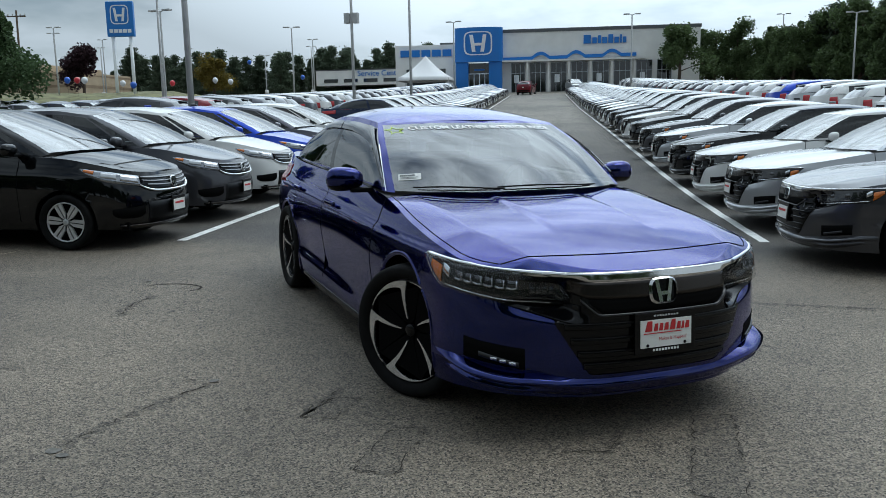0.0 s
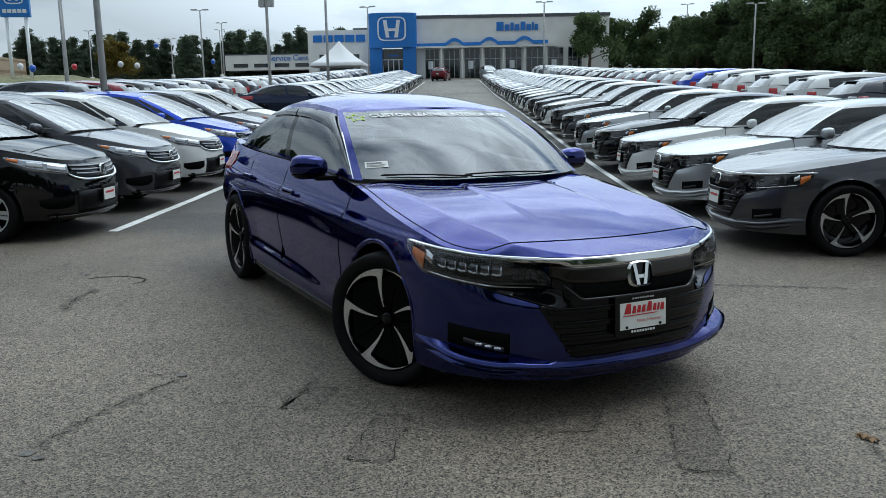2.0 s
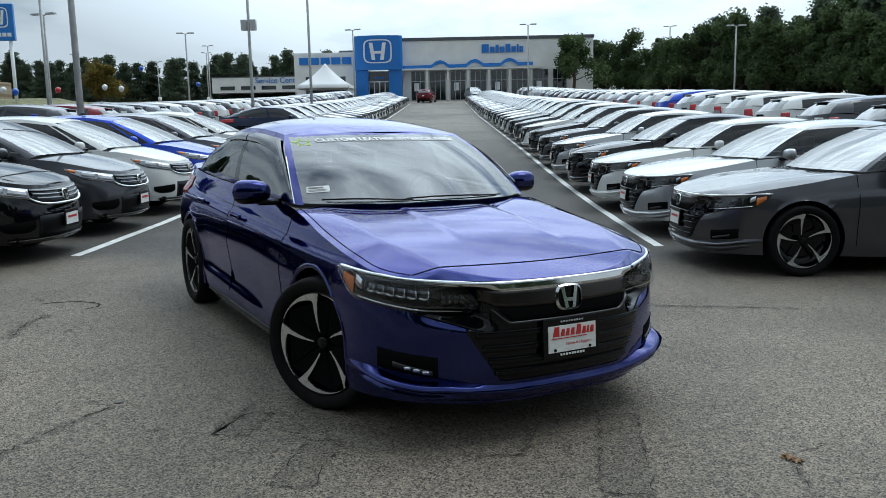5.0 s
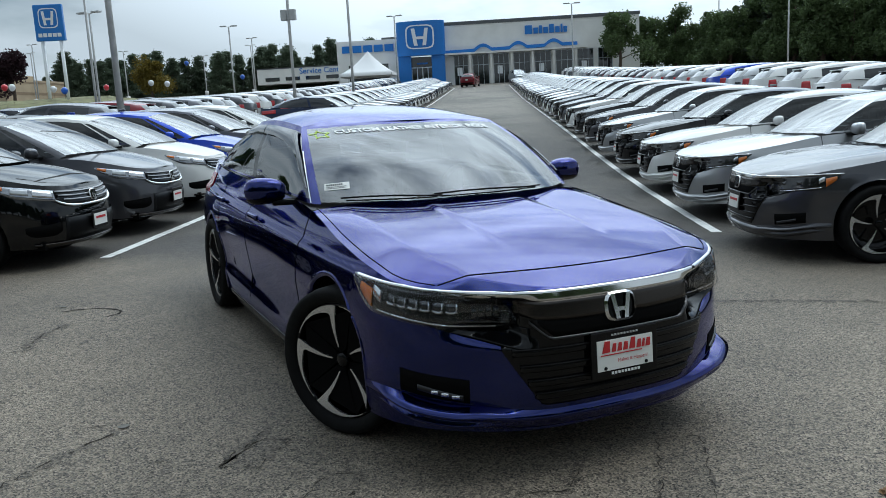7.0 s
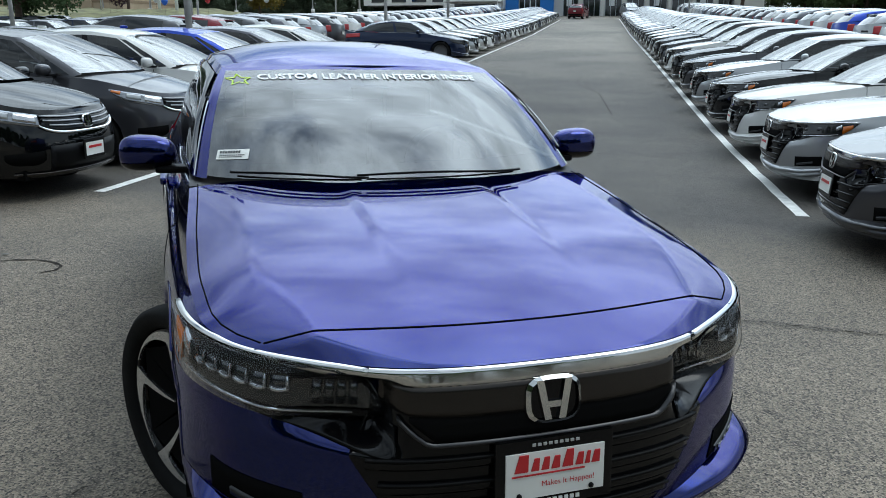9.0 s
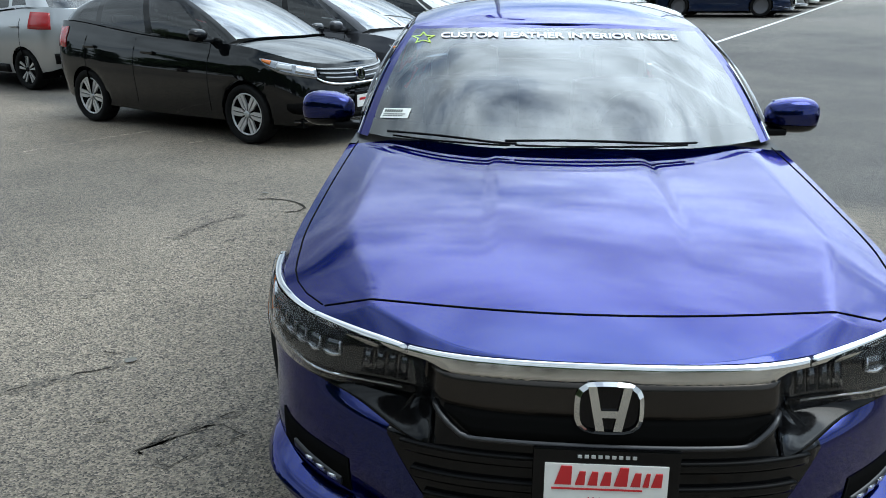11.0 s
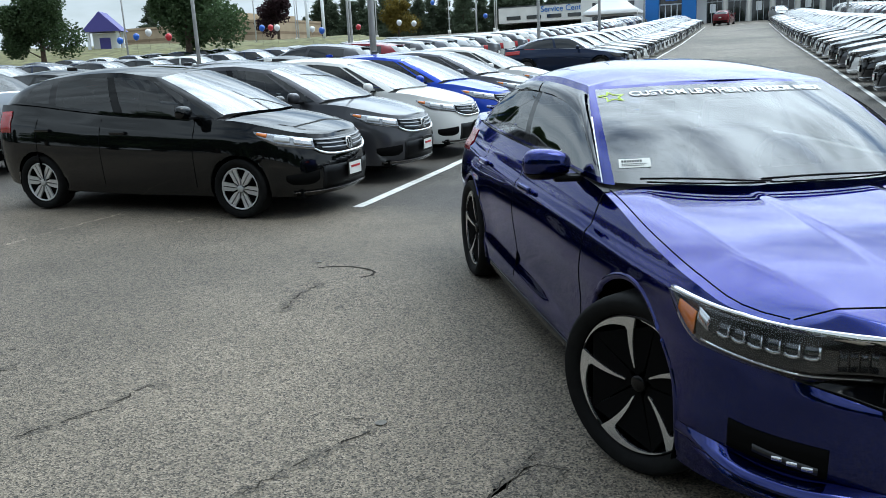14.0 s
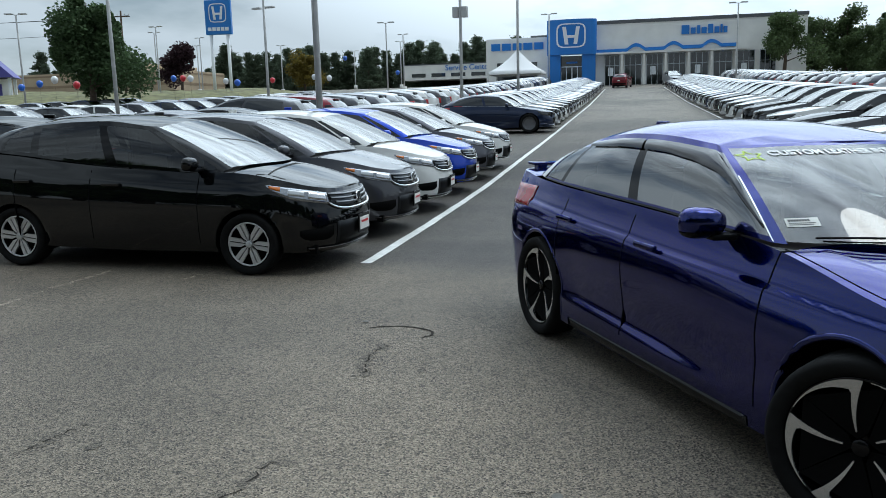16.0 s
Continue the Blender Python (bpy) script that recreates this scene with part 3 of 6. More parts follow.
                d["cap"].materials[0] = M["silverwheel"]
        WHEELS[key] = d
    d = WHEELS[key]
    s = 1 if y > 0 else -1
    m = pose(x, y, r, 0, 0, (0 if s > 0 else 180) + turn)
    w = obj("wheel", d["rim"], parent, "", m)
    if simple:
        return w
    obj("tyre", d["tyre"], w)
    obj("cap", d["cap"], w)
    if "ring" in d:
        obj("hub_cap_ring", d["ring"], w)
    for i in range(d["count"]):
        t = pose(0, 0, 0, 0, 360 * i / d["count"] + 54, 0)
        obj("spoke", d["spoke"], w, "", t)
        if "backing" in d and fine:
            obj("spoke_backing", d["backing"], w, "", t)
    return w


WHEELS = {}


def mirror_form(parent, form, x, y, z, mat, side, big=1.0, full=1):
    """Door mirror with its cap, foot and glass."""
    bm = bmesh.new()
    bmesh.ops.create_uvsphere(bm, u_segments=20, v_segments=12, radius=1)
    for v in bm.verts:
        c = v.co
        taper = 0.75 + 0.25 * (c.y + 1) / 2
        c.x, c.y, c.z = (math.copysign(abs(q) ** 0.78, q) for q in c)
        c.x = c.x * 0.080 * taper if c.x > 0 else max(c.x, -0.25) * 0.080
        c.y *= 0.112
        c.z *= 0.080 * taper
    cap = part("mirror", bm, mat, parent, "", True, pose(x, y * side, z, 0, 0, 8 * side if side > 0 else -8) @ Matrix.Diagonal((big, big * side, big, 1)))
    if not full:
        return cap
    boxes("mirror_glass", [(-0.024, 0, 0, 0.006, 0.15, 0.115)], M["chrome"], cap, "silvered mirror glass", bevel=0.002)
    if full == 2:
        # black lower shell
        bm = bmesh.new()
        bmesh.ops.create_uvsphere(bm, u_segments=20, v_segments=12, radius=1)
        bmesh.ops.bisect_plane(bm, geom=bm.verts[:] + bm.edges[:] + bm.faces[:], plane_co=(0, 0, -0.42), plane_no=(0, 0, 1), clear_outer=True)
        for v in bm.verts:
            k = 0.75 + 0.25 * (v.co.y + 1) / 2
            x, y, z = (math.copysign(abs(q) ** 0.78, q) * 1.03 for q in v.co)
            v.co = (x * 0.080 * k if x > 0 else max(x, -0.25) * 0.080, y * 0.112, z * 0.080 * k)
        part("mirror_base", bm, M["gloss"], cap, "black lower mirror shell", True)
    boxes("mirror_foot", [(0.01, -0.10, -0.065, 0.08, 0.14, 0.03)], M["trim"], cap, "", bevel=0.01)
    return cap


def plate(parent, x, y, z, m=None, fine=0):
    """White dealer plate in a black frame."""
    p = boxes("number_plate", [(0, 0, 0, 0.012, 0.325, 0.185)], M["gloss"], parent, "dealer plate in a black frame", bevel=0.004)
    p.matrix_basis = m if m is not None else pose(x, y, z)
    boxes("plate_panel", [(0.008, 0, -0.004, 0.004, 0.272, 0.122)], M["plate"], p, "white plate panel")
    if fine == 2:
        y0 = -0.118
        for wdt, hgt in ((0.046, 0.052), (0.026, 0.038), (0.026, 0.038), (0.028, 0.038), (0.036, 0.052), (0.026, 0.038), (0.016, 0.038), (0.028, 0.038)):
            bm = bmesh.new()
            for v in box(bm, 0.0115, y0 + wdt / 2, 0.008 + hgt / 2 * 0.86, 0.003, wdt * 0.80, hgt * 0.86):
                v.co.y += 0.16 * (v.co.z - 0.01) + (0.14 * wdt if v.co.z > 0.02 else 0.0) * (-1 if v.co.y > y0 + wdt / 2 else 1)
            part("print_shape", bm, M["plateprint"], p)
            y0 += wdt + 0.0015
        boxes("print_line", [(0.0112, -0.02, -0.002, 0.003, 0.20, 0.0035)], M["plateprint"], p)
        for k in range(9):
            boxes("frame_print", [(0.0075, -0.064 + 0.016 * k, -0.078, 0.003, 0.010, 0.010)], M["whiteprint"], p)
            boxes("frame_print", [(0.0075, -0.060 + 0.015 * k, 0.075, 0.003, 0.009, 0.007)], M["pole"], p)
        for y1 in (-0.10, 0.10):
            vs, fs = lathe([(0.007, 0), (0.007, 0.004), (0.0, 0.005)], 10)
            obj("screw", mesh_of("screw", vs, fs, M["trim"]), p, "", pose(0.010, y1, -0.055, 0, 0, -90))
    elif fine:
        boxes("print_shape", [(0.0115, 0, 0.014, 0.003, 0.20, 0.022)], M["plateprint"], p)
    return p


def badge(parent, m, size=1.0):
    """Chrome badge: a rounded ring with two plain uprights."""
    bm = bmesh.new()
    n = 28
    ring = []
    for i in range(n):
        a = 2 * math.pi * i / n
        c, s = math.cos(a), math.sin(a)
        k = (abs(c) ** 3.4 + abs(s) ** 3.4) ** (-1 / 3.4)
        ring.append((c * k, s * k))
    for i in range(n):
        a, b = ring[i], ring[(i + 1) % n]
        q = []
        for (p, r, dx) in ((a, 1.0, 0.004), (b, 1.0, 0.004), (b, 0.86, 0.012), (a, 0.86, 0.012)):
            q.append(bm.verts.new((dx, p[0] * 0.076 * r, p[1] * 0.060 * r)))
        bm.faces.new(q)
    bmesh.ops.remove_doubles(bm, verts=bm.verts, dist=0.0002)
    for s in (-1, 1):
        for v in box(bm, 0.006, 0.031 * s, 0, 0.012, 0.019, 0.100):
            v.co.y += s * (0.008 * v.co.z / 0.05 - (0.004 if v.co.z < 0 else 0.0))
    for v in box(bm, 0.006, 0, -0.012, 0.010, 0.052, 0.016):
        v.co.y *= 1 + 0.12 * (1 if v.co.z > -0.012 else -1)
    b = part("badge", bm, M["chrome"], parent, "chrome badge", False, m @ Matrix.Scale(size, 4))
    bm = bmesh.new()
    bm.faces.new([bm.verts.new((0.003, p[0] * 0.070, p[1] * 0.055)) for p in ring])
    part("badge_ground", bm, M["gloss"], b)
    return b


SEDAN = dict(
    outline=[(.945, 0, .19, .755, .035, .04, .46), (.915, .36, .19, .757, .035, .04, .46), (.79, .62, .19, .762, .04, .04, .46), (.63, .80, .20, .778, .035, .03, .47),
             (.40, .893, .20, .818, .04, .03, .50), (0, .918, .20, .880, .06, .03, .55), (-.6, .922, .19, .978, .095, .035, .60), (-1.4, .925, .18, 1.018, .100, .035, .62),
             (-2.2, .925, .18, 1.036, .105, .035, .64), (-2.9, .915, .20, 1.052, .12, .035, .65), (-3.45, .86, .26, 1.075, .13, .05, .66), (-3.75, .66, .32, 1.092, .06, .08, .70),
             (-3.88, .32, .34, 1.097, .05, .10, .72), (-3.90, 0, .34, 1.10, .05, .10, .72)],
    hood=[(.95, .742), (.90, .756), (.755, .805), (.60, .846), (.45, .878), (.2, .922), (0, .948), (-.2, .970), (-.42, .988)],
    belt=[(-.26, 0, .988), (-.33, .42, .988), (-.54, .738, .988), (-.70, .806, 1.000), (-1.3, .815, 1.026), (-1.72, .815, 1.038), (-2.2, .810, 1.048), (-2.72, .79, 1.060),
          (-3.08, .755, 1.075), (-3.36, .62, 1.088), (-3.46, .3, 1.098), (-3.48, 0, 1.103)],
    roof=[(-1.04, 0, 1.388), (-1.065, .33, 1.386), (-1.195, .603, 1.372), (-1.27, .628, 1.382), (-1.58, .638, 1.408), (-1.84, .638, 1.415), (-2.15, .632, 1.405), (-2.5, .608, 1.365),
          (-2.75, .575, 1.315), (-2.95, .50, 1.265), (-2.92, .27, 1.300), (-2.90, 0, 1.310)],
    crown=[(-1.03, 1.390), (-1.2, 1.428), (-1.4, 1.458), (-1.8, 1.486), (-2.3, 1.470), (-2.7, 1.402), (-2.96, 1.318)],
    wheels=[0, -2.83], radius=.343, crease=[(1, .80), (0, .81), (-1.4, .85), (-3.6, .93)], sporty=1.0)

HATCH = dict(
    outline=[(.86, 0, .22, .80, .10, .05, .45), (.83, .33, .22, .805, .10, .05, .45), (.73, .58, .22, .825, .11, .05, .45), (.54, .74, .22, .86, .09, .04, .46),
             (.27, .815, .22, .915, .08, .04, .50), (-.05, .838, .22, .965, .075, .05, .55), (-.6, .845, .21, .985, .085, .06, .58), (-1.3, .85, .20, 1.0, .085, .06, .60),
             (-2.0, .85, .21, 1.055, .09, .06, .62), (-2.6, .84, .23, 1.115, .095, .06, .64), (-3.05, .795, .28, 1.135, .09, .06, .66), (-3.24, .6, .34, 1.12, .06, .06, .70),
             (-3.30, .3, .36, 1.10, .05, .06, .72), (-3.31, 0, .36, 1.10, .05, .06, .72)],
    hood=[(.82, .795), (.70, .84), (.5, .905), (.25, .975), (.05, 1.02), (-.1, 1.045)],
    belt=[(.05, 0, 1.03), (-.02, .38, 1.03), (-.20, .67, 1.01), (-.36, .752, .965), (-.95, .762, .995), (-1.42, .766, 1.022), (-1.95, .764, 1.068), (-2.5, .755, 1.122),
          (-2.85, .735, 1.145), (-3.12, .60, 1.115), (-3.22, .3, 1.10), (-3.24, 0, 1.10)],
    roof=[(-.98, 0, 1.45), (-1.0, .32, 1.44), (-1.06, .54, 1.405), (-1.16, .575, 1.41), (-1.42, .585, 1.445), (-1.62, .59, 1.455), (-2.05, .585, 1.44), (-2.5, .57, 1.395),
          (-2.68, .550, 1.362), (-2.84, .48, 1.345), (-2.89, .26, 1.365), (-2.90, 0, 1.370)],
    crown=[(-.97, 1.452), (-1.4, 1.50), (-1.9, 1.508), (-2.5, 1.455), (-2.90, 1.376)],
    wheels=[0, -2.545], radius=.300, crease=[(1, .80), (0, .84), (-3.2, .98)])


CROSS = dict(
    HATCH,
    belt=[(.05, 0, 1.03), (-.02, .38, 1.03), (-.20, .67, 1.01), (-.36, .752, .985), (-.95, .762, 1.01), (-1.42, .766, 1.035), (-1.95, .764, 1.07), (-2.45, .755, 1.115),
          (-2.85, .735, 1.125), (-3.10, .60, 1.10), (-3.20, .3, 1.10), (-3.22, 0, 1.10)],
    roof=[(-.98, 0, 1.45), (-1.0, .32, 1.44), (-1.06, .54, 1.405), (-1.16, .575, 1.41), (-1.42, .585, 1.44), (-1.62, .59, 1.445), (-2.0, .58, 1.43), (-2.32, .56, 1.395),
          (-2.52, .53, 1.365), (-2.66, .46, 1.35), (-2.72, .25, 1.37), (-2.73, 0, 1.375)],
    crown=[(-.97, 1.452), (-1.4, 1.49), (-1.9, 1.495), (-2.4, 1.45), (-2.73, 1.38)])


def build_car(kind, spec, body_mat, level, scale=(1, 1, 1), steer=0.0, wheel_style="blade", rim_share=0.725):
    """A parked car. level 2: close by, 1: along the row, 0: far down the lot."""
    form = CarForm(scale=scale, **spec)
    root = empty(kind)
    sx, sy, sz = scale
    step, nv = ((0.028, 52), (0.065, 14), (0.12, 8))[2 - level]
    obj("body_side", shell_mesh(form, step, nv, "body_side", body_mat), root)
    hood_end = form.B[2][0] + 0.035 * sx
    nose = form.top_x.max()
    obj("bonnet", cap_mesh(form, nose, hood_end, (42, 14, 6)[2 - level], step * (0.8 if level == 2 else 1), form.hood_z, "bonnet", body_mat, spec is SEDAN), root)
    obj("scuttle", cap_mesh(form, hood_end, hood_end - 0.42 * sx, 5, 0.1, lambda x: form.hood[-1][1] - 0.02, "scuttle", M["interior"]), root, "black scuttle and dashboard top")
    tail = form.top_x.min()
    rear0 = form.B[9][0] - 0.02
    boot = lambda x: form.B[11][2]
    if rear0 - tail > 0.05:
        obj("boot_lid", cap_mesh(form, rear0 + 0.12, tail, (20, 10, 5)[2 - level], 0.05, boot, "boot_lid", body_mat), root)
    nk, nw = ((9, 14), (4, 6), (2, 3))[2 - level]
    hatch = spec is not SEDAN
    WE, WS = (2.04, 2.44) if spec is SEDAN else (2.0, 2.62)
    RW = 8.75 if hatch else 9.1
    panes = [("windscreen", 0, WE, 0.02, 0.965), ("rear_window", RW, 11, 0.05, 0.93)]
    sides = [("front_window", WS, 4.9, 0.05, 0.90), ("rear_door_window", 5.14, 6.95, 0.05, 0.90), ("quarter_window", 7.08, 7.9, 0.06, 0.82)]
    if not level and not hatch:
        sides = [sides[0], ("rear_door_window", 5.14, 7.9, 0.05, 0.86)]
    frame = [*([] if level else [("p", 4.9, 5.14, 0.05, 0.90)]), ("p", 0, WE, 0.965, 1), ("p", WE, WS, 0, 1), ("p", WS, 9.1, 0.90, 1), ("p", WS, 9.1, 0, 0.05), ("p", 7.9, 9.1, 0.05, 0.90), ("p", 9.1, 11, 0.93, 1), ("p", 9.1, 11, 0, panes[1][3]), ("p", 7.08, 7.9, 0.82, 0.90)]
    if hatch:
        sides = [("quarter_light", WS, 3.08, 0.05, 0.86), ("front_window", 3.2, 4.9, 0.06, 0.88), ("rear_door_window", 5.14, 6.55, 0.06, 0.88), ("quarter_window", 6.72, 7.5, 0.10, 0.78)]
        frame = [("p", 0, WE, 0.965, 1), ("p", WE, WS, 0, 1), ("p", WS, RW, 0.88, 1), ("p", WS, RW, 0, 0.06), ("p", 3.08, 3.2, 0.06, 0.88), ("p", 6.55, 6.72, 0.06, 0.88), ("p", 6.72, 7.5, 0.78, 0.88), ("p", 6.72, 7.5, 0.06, 0.10), ("p", 7.5, RW, 0.06, 0.88), ("p", RW, 11, 0.93, 1), ("p", RW, 11, 0, panes[1][3]), ("p", WS, 3.08, 0.86, 0.88)] + ([] if level else [("p", 4.9, 5.14, 0.06, 0.88)])
    if hatch and not level:
        sides = [("front_window", WS, 4.9, 0.06, 0.86), ("rear_door_window", 5.14, 7.3, 0.08, 0.82)]
        frame = [("p", 0, WE, 0.965, 1), ("p", WE, WS, 0, 1), ("p", WS, RW, 0.86, 1), ("p", WS, RW, 0, 0.06), ("p", 4.9, 5.14, 0.06, 0.86), ("p", 5.14, 7.3, 0.82, 0.86), ("p", 5.14, 7.3, 0.06, 0.08), ("p", 7.3, RW, 0.06, 0.86), ("p", RW, 11, 0.93, 1), ("p", RW, 11, 0, panes[1][3])]
    black = [("b", 4.9, 5.14, 0.05, 0.90), *([("b", 6.95, 7.08, 0.05, 0.90)] if level and not hatch else []), ("b", 0, WE, -0.02, 0.02)]
    for nm, rows_, mat in (("cabin_frame", frame, body_mat),):
        vs, fs = [], []
        for _, v, f in cabin_meshes(form, rows_, nk, nw):
            fs += [tuple(i + len(vs) for i in q) for q in f]
            vs += list(v)
        vs, fs = both(vs, fs)
        obj(nm, welded(mesh_of(nm, vs, fs, mat)), root)
    for _, v, f in cabin_meshes(form, black[:-1] if level else [], nk, nw):
        obj("pillar_trim", mesh_of("pillar_trim", v, f, M["gloss"]), root)
        obj("pillar_trim", mesh_of("pillar_trim", *flipped([(a[0], -a[1], a[2]) for a in v], f), M["gloss"]), root)
    for nm, v, f in cabin_meshes(form, panes, nk, nw):
        vs, fs = both(v, f)
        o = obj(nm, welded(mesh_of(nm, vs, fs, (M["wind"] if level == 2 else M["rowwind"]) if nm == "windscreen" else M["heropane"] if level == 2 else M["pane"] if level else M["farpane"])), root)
        o.visible_shadow = False
    for nm, v, f in cabin_meshes(form, sides, nk, nw):
        glazing = M["heropane"] if level == 2 else M["pane"] if level else M["farpane"]
        me = mesh_of(nm, v, f, glazing)
        me2 = mesh_of(nm, *flipped([(a[0], -a[1], a[2]) for a in v], f), glazing)
        for q in (me, me2):
            obj(nm, q, root).visible_shadow = False
    # roof skin
    rows = []
    n = (60, 24, 12)[2 - level]
    ny = (16, 8, 4)[2 - level]
    for i in range(n + 1):
        k = 11 * i / n
        e = form.house(k, 1.0)
        zc = max(float(np.polyval(form.crown_line, e[0])), e[2])
        rows.append([(e[0], e[1] * j / ny, e[2] + (zc - e[2]) * (1 - abs(j / ny) ** 2.8)) for j in range(-ny, ny + 1)])
    obj("roof", mesh_of("roof", *sheet(rows), body_mat), root)
    # floor pan, wheel wells
    xs = [form.O[:, 0].max() - 0.25, form.O[:, 0].min() + 0.25]
    w0, w1 = form.wheels[0] - 0.40 * sx, form.wheels[1] + 0.40 * sx
    boxes("underbody", [((xs[0] + xs[1]) / 2, 0, 0.25 * sz, xs[0] - xs[1], 1.10 * sy, 0.10), ((w0 + w1) / 2, 0, 0.245 * sz, w0 - w1, 1.62 * sy * form.O[6][1] / sy / 0.92, 0.09), (form.wheels[0] + 0.52 * sx, 0, 0.24 * sz, 0.24, 1.36 * sy, 0.08)], M["liner"], root)
    for wx in form.wheels:
        R = form.radius * 1.15
        ys = form.skin(form.u_at(wx), form.radius)[1] - 0.022
        for s in (-1, 1) if level else ():
            bm = bmesh.new()
            prev = None
            for i in range(15):
                a = math.pi * (-0.12 + 1.24 * i / 14)
                q = [bm.verts.new((wx + R * math.cos(a), s * y, form.radius + R * math.sin(a))) for y in (0.50 * sy, ys)]
                if prev:
                    bm.faces.new((prev[0], prev[1], q[1], q[0]))
                prev = q
            part("wheel_well", bm, M["liner"], root)
        yo = (form.skin(form.u_at(wx), form.radius)[1])
        for s in (-1, 1):
            t = steer * (1.0 if s < 0 else 0.7) if wx == form.wheels[0] else 0
            wheel(root, wx + (0.03 if t else 0), s * (yo - 0.085 - (0.03 if t and s > 0 else 0)), form.radius, 0.225, form.radius * rim_share, wheel_style, t, level == 2, M["gloss"] if wheel_style == "blade" else M["trim"], level == 0)
    # lamps and front trim
    if spec is SEDAN:
        front_sedan(form, root, body_mat, level)
    else:
        front_hatch(form, root, body_mat, level)
    mirror_x, mirror_z = (-0.86, 1.05) if spec is SEDAN else (-0.52, 1.06)
    for s in (-1, 1):
        mirror_form(root, form, mirror_x * sx, (0.955 if spec is SEDAN else 0.90) * sy, mirror_z * sz, body_mat, s, 1.0 if spec is SEDAN else 0.92, level)
        if level:
            for hx in (-1.42, -2.42):
                q = form.skin(form.u_at(hx * sx), (0.80 - hx * 0.02) * sz, 0.012, s)
                boxes("door_handle", [(q[0], q[1], q[2] + 0.02, 0.20, 0.03, 0.035)], body_mat, root, "", bevel=0.012)
    for nm, x in (("front_door_gap", -0.50), ("centre_door_gap", -1.66), ("rear_door_gap", -2.52)) if level else ():
        for s in (-1, 1):
            u = form.u_at(x * sx)
            du = abs(form.u_at(x * sx - 0.007) - u)
            vs, fs = strip(form, u, u + du, lambda f: 0.98 * sz, lambda f: 0.30 * sz, 0.0015, 0.004, 1, 70 if level == 2 else 14, s)
            obj(nm, mesh_of(nm, vs, fs, M["seam"]), root)
    # seats and wheel
    if level:
        cabin(root, form, sx, sy, sz, hatch, level)
    if level:
        boxes("aerial_fin", [(form.R[8][0] - 0.02, 0, form.crown[-2][1] + 0.045 * sz, 0.14, 0.03, 0.045)], body_mat, root, "", bevel=0.012)
    return root, form


def cabin(root, form, sx, sy, sz, hatch, level):
    dx = 0.35 if hatch else 0.0
    for y in (-0.37, 0.37):
        bm = bmesh.new()
        box(bm, -1.62 * sx + dx, y, 0.80 * sz, 0.14, 0.48, 0.62, 0.05, None)
        box(bm, -1.40 * sx + dx, y, 0.52 * sz, 0.52, 0.50, 0.16, 0.05, None)
        box(bm, -1.70 * sx + dx, y, 1.17 * sz, 0.10, 0.26, 0.17, 0.04, None)
        part("seat", bm, M["leather"], root, "grey front seat with headrest")
    bm = bmesh.new()
    box(bm, -2.62 * sx + dx, 0, 0.82 * sz, 0.16, 1.3, 0.60, 0.05)
    for y in (-0.4, 0.4):
        box(bm, -2.70 * sx + dx, y, 1.14 * sz, 0.08, 0.25, 0.12, 0.03)
    part("rear_seat", bm, M["leather"], root)
    vs, fs = [], []
    n = 24
    for i in range(n):
        a = 2 * math.pi * i / n
        for j in range(6):
            b = 2 * math.pi * j / 6
            r = 0.185 + 0.016 * math.cos(b)
            vs.append((0.016 * math.sin(b), r * math.cos(a), r * math.sin(a)))
    fs = [(i * 6 + j, ((i + 1) % n) * 6 + j, ((i + 1) % n) * 6 + (j + 1) % 6, i * 6 + (j + 1) % 6) for i in range(n) for j in range(6)]
    w = obj("steering_wheel", mesh_of("steering_wheel", vs, fs, M["interior"]), root, "", pose(-1.02 * sx + dx, 0.37, 0.93 * sz, 0, -25, 0))
    boxes("steering_hub", [(0, 0, 0, 0.04, 0.34, 0.05), (0, 0, -0.05, 0.04, 0.12, 0.12)], M["interior"], w)


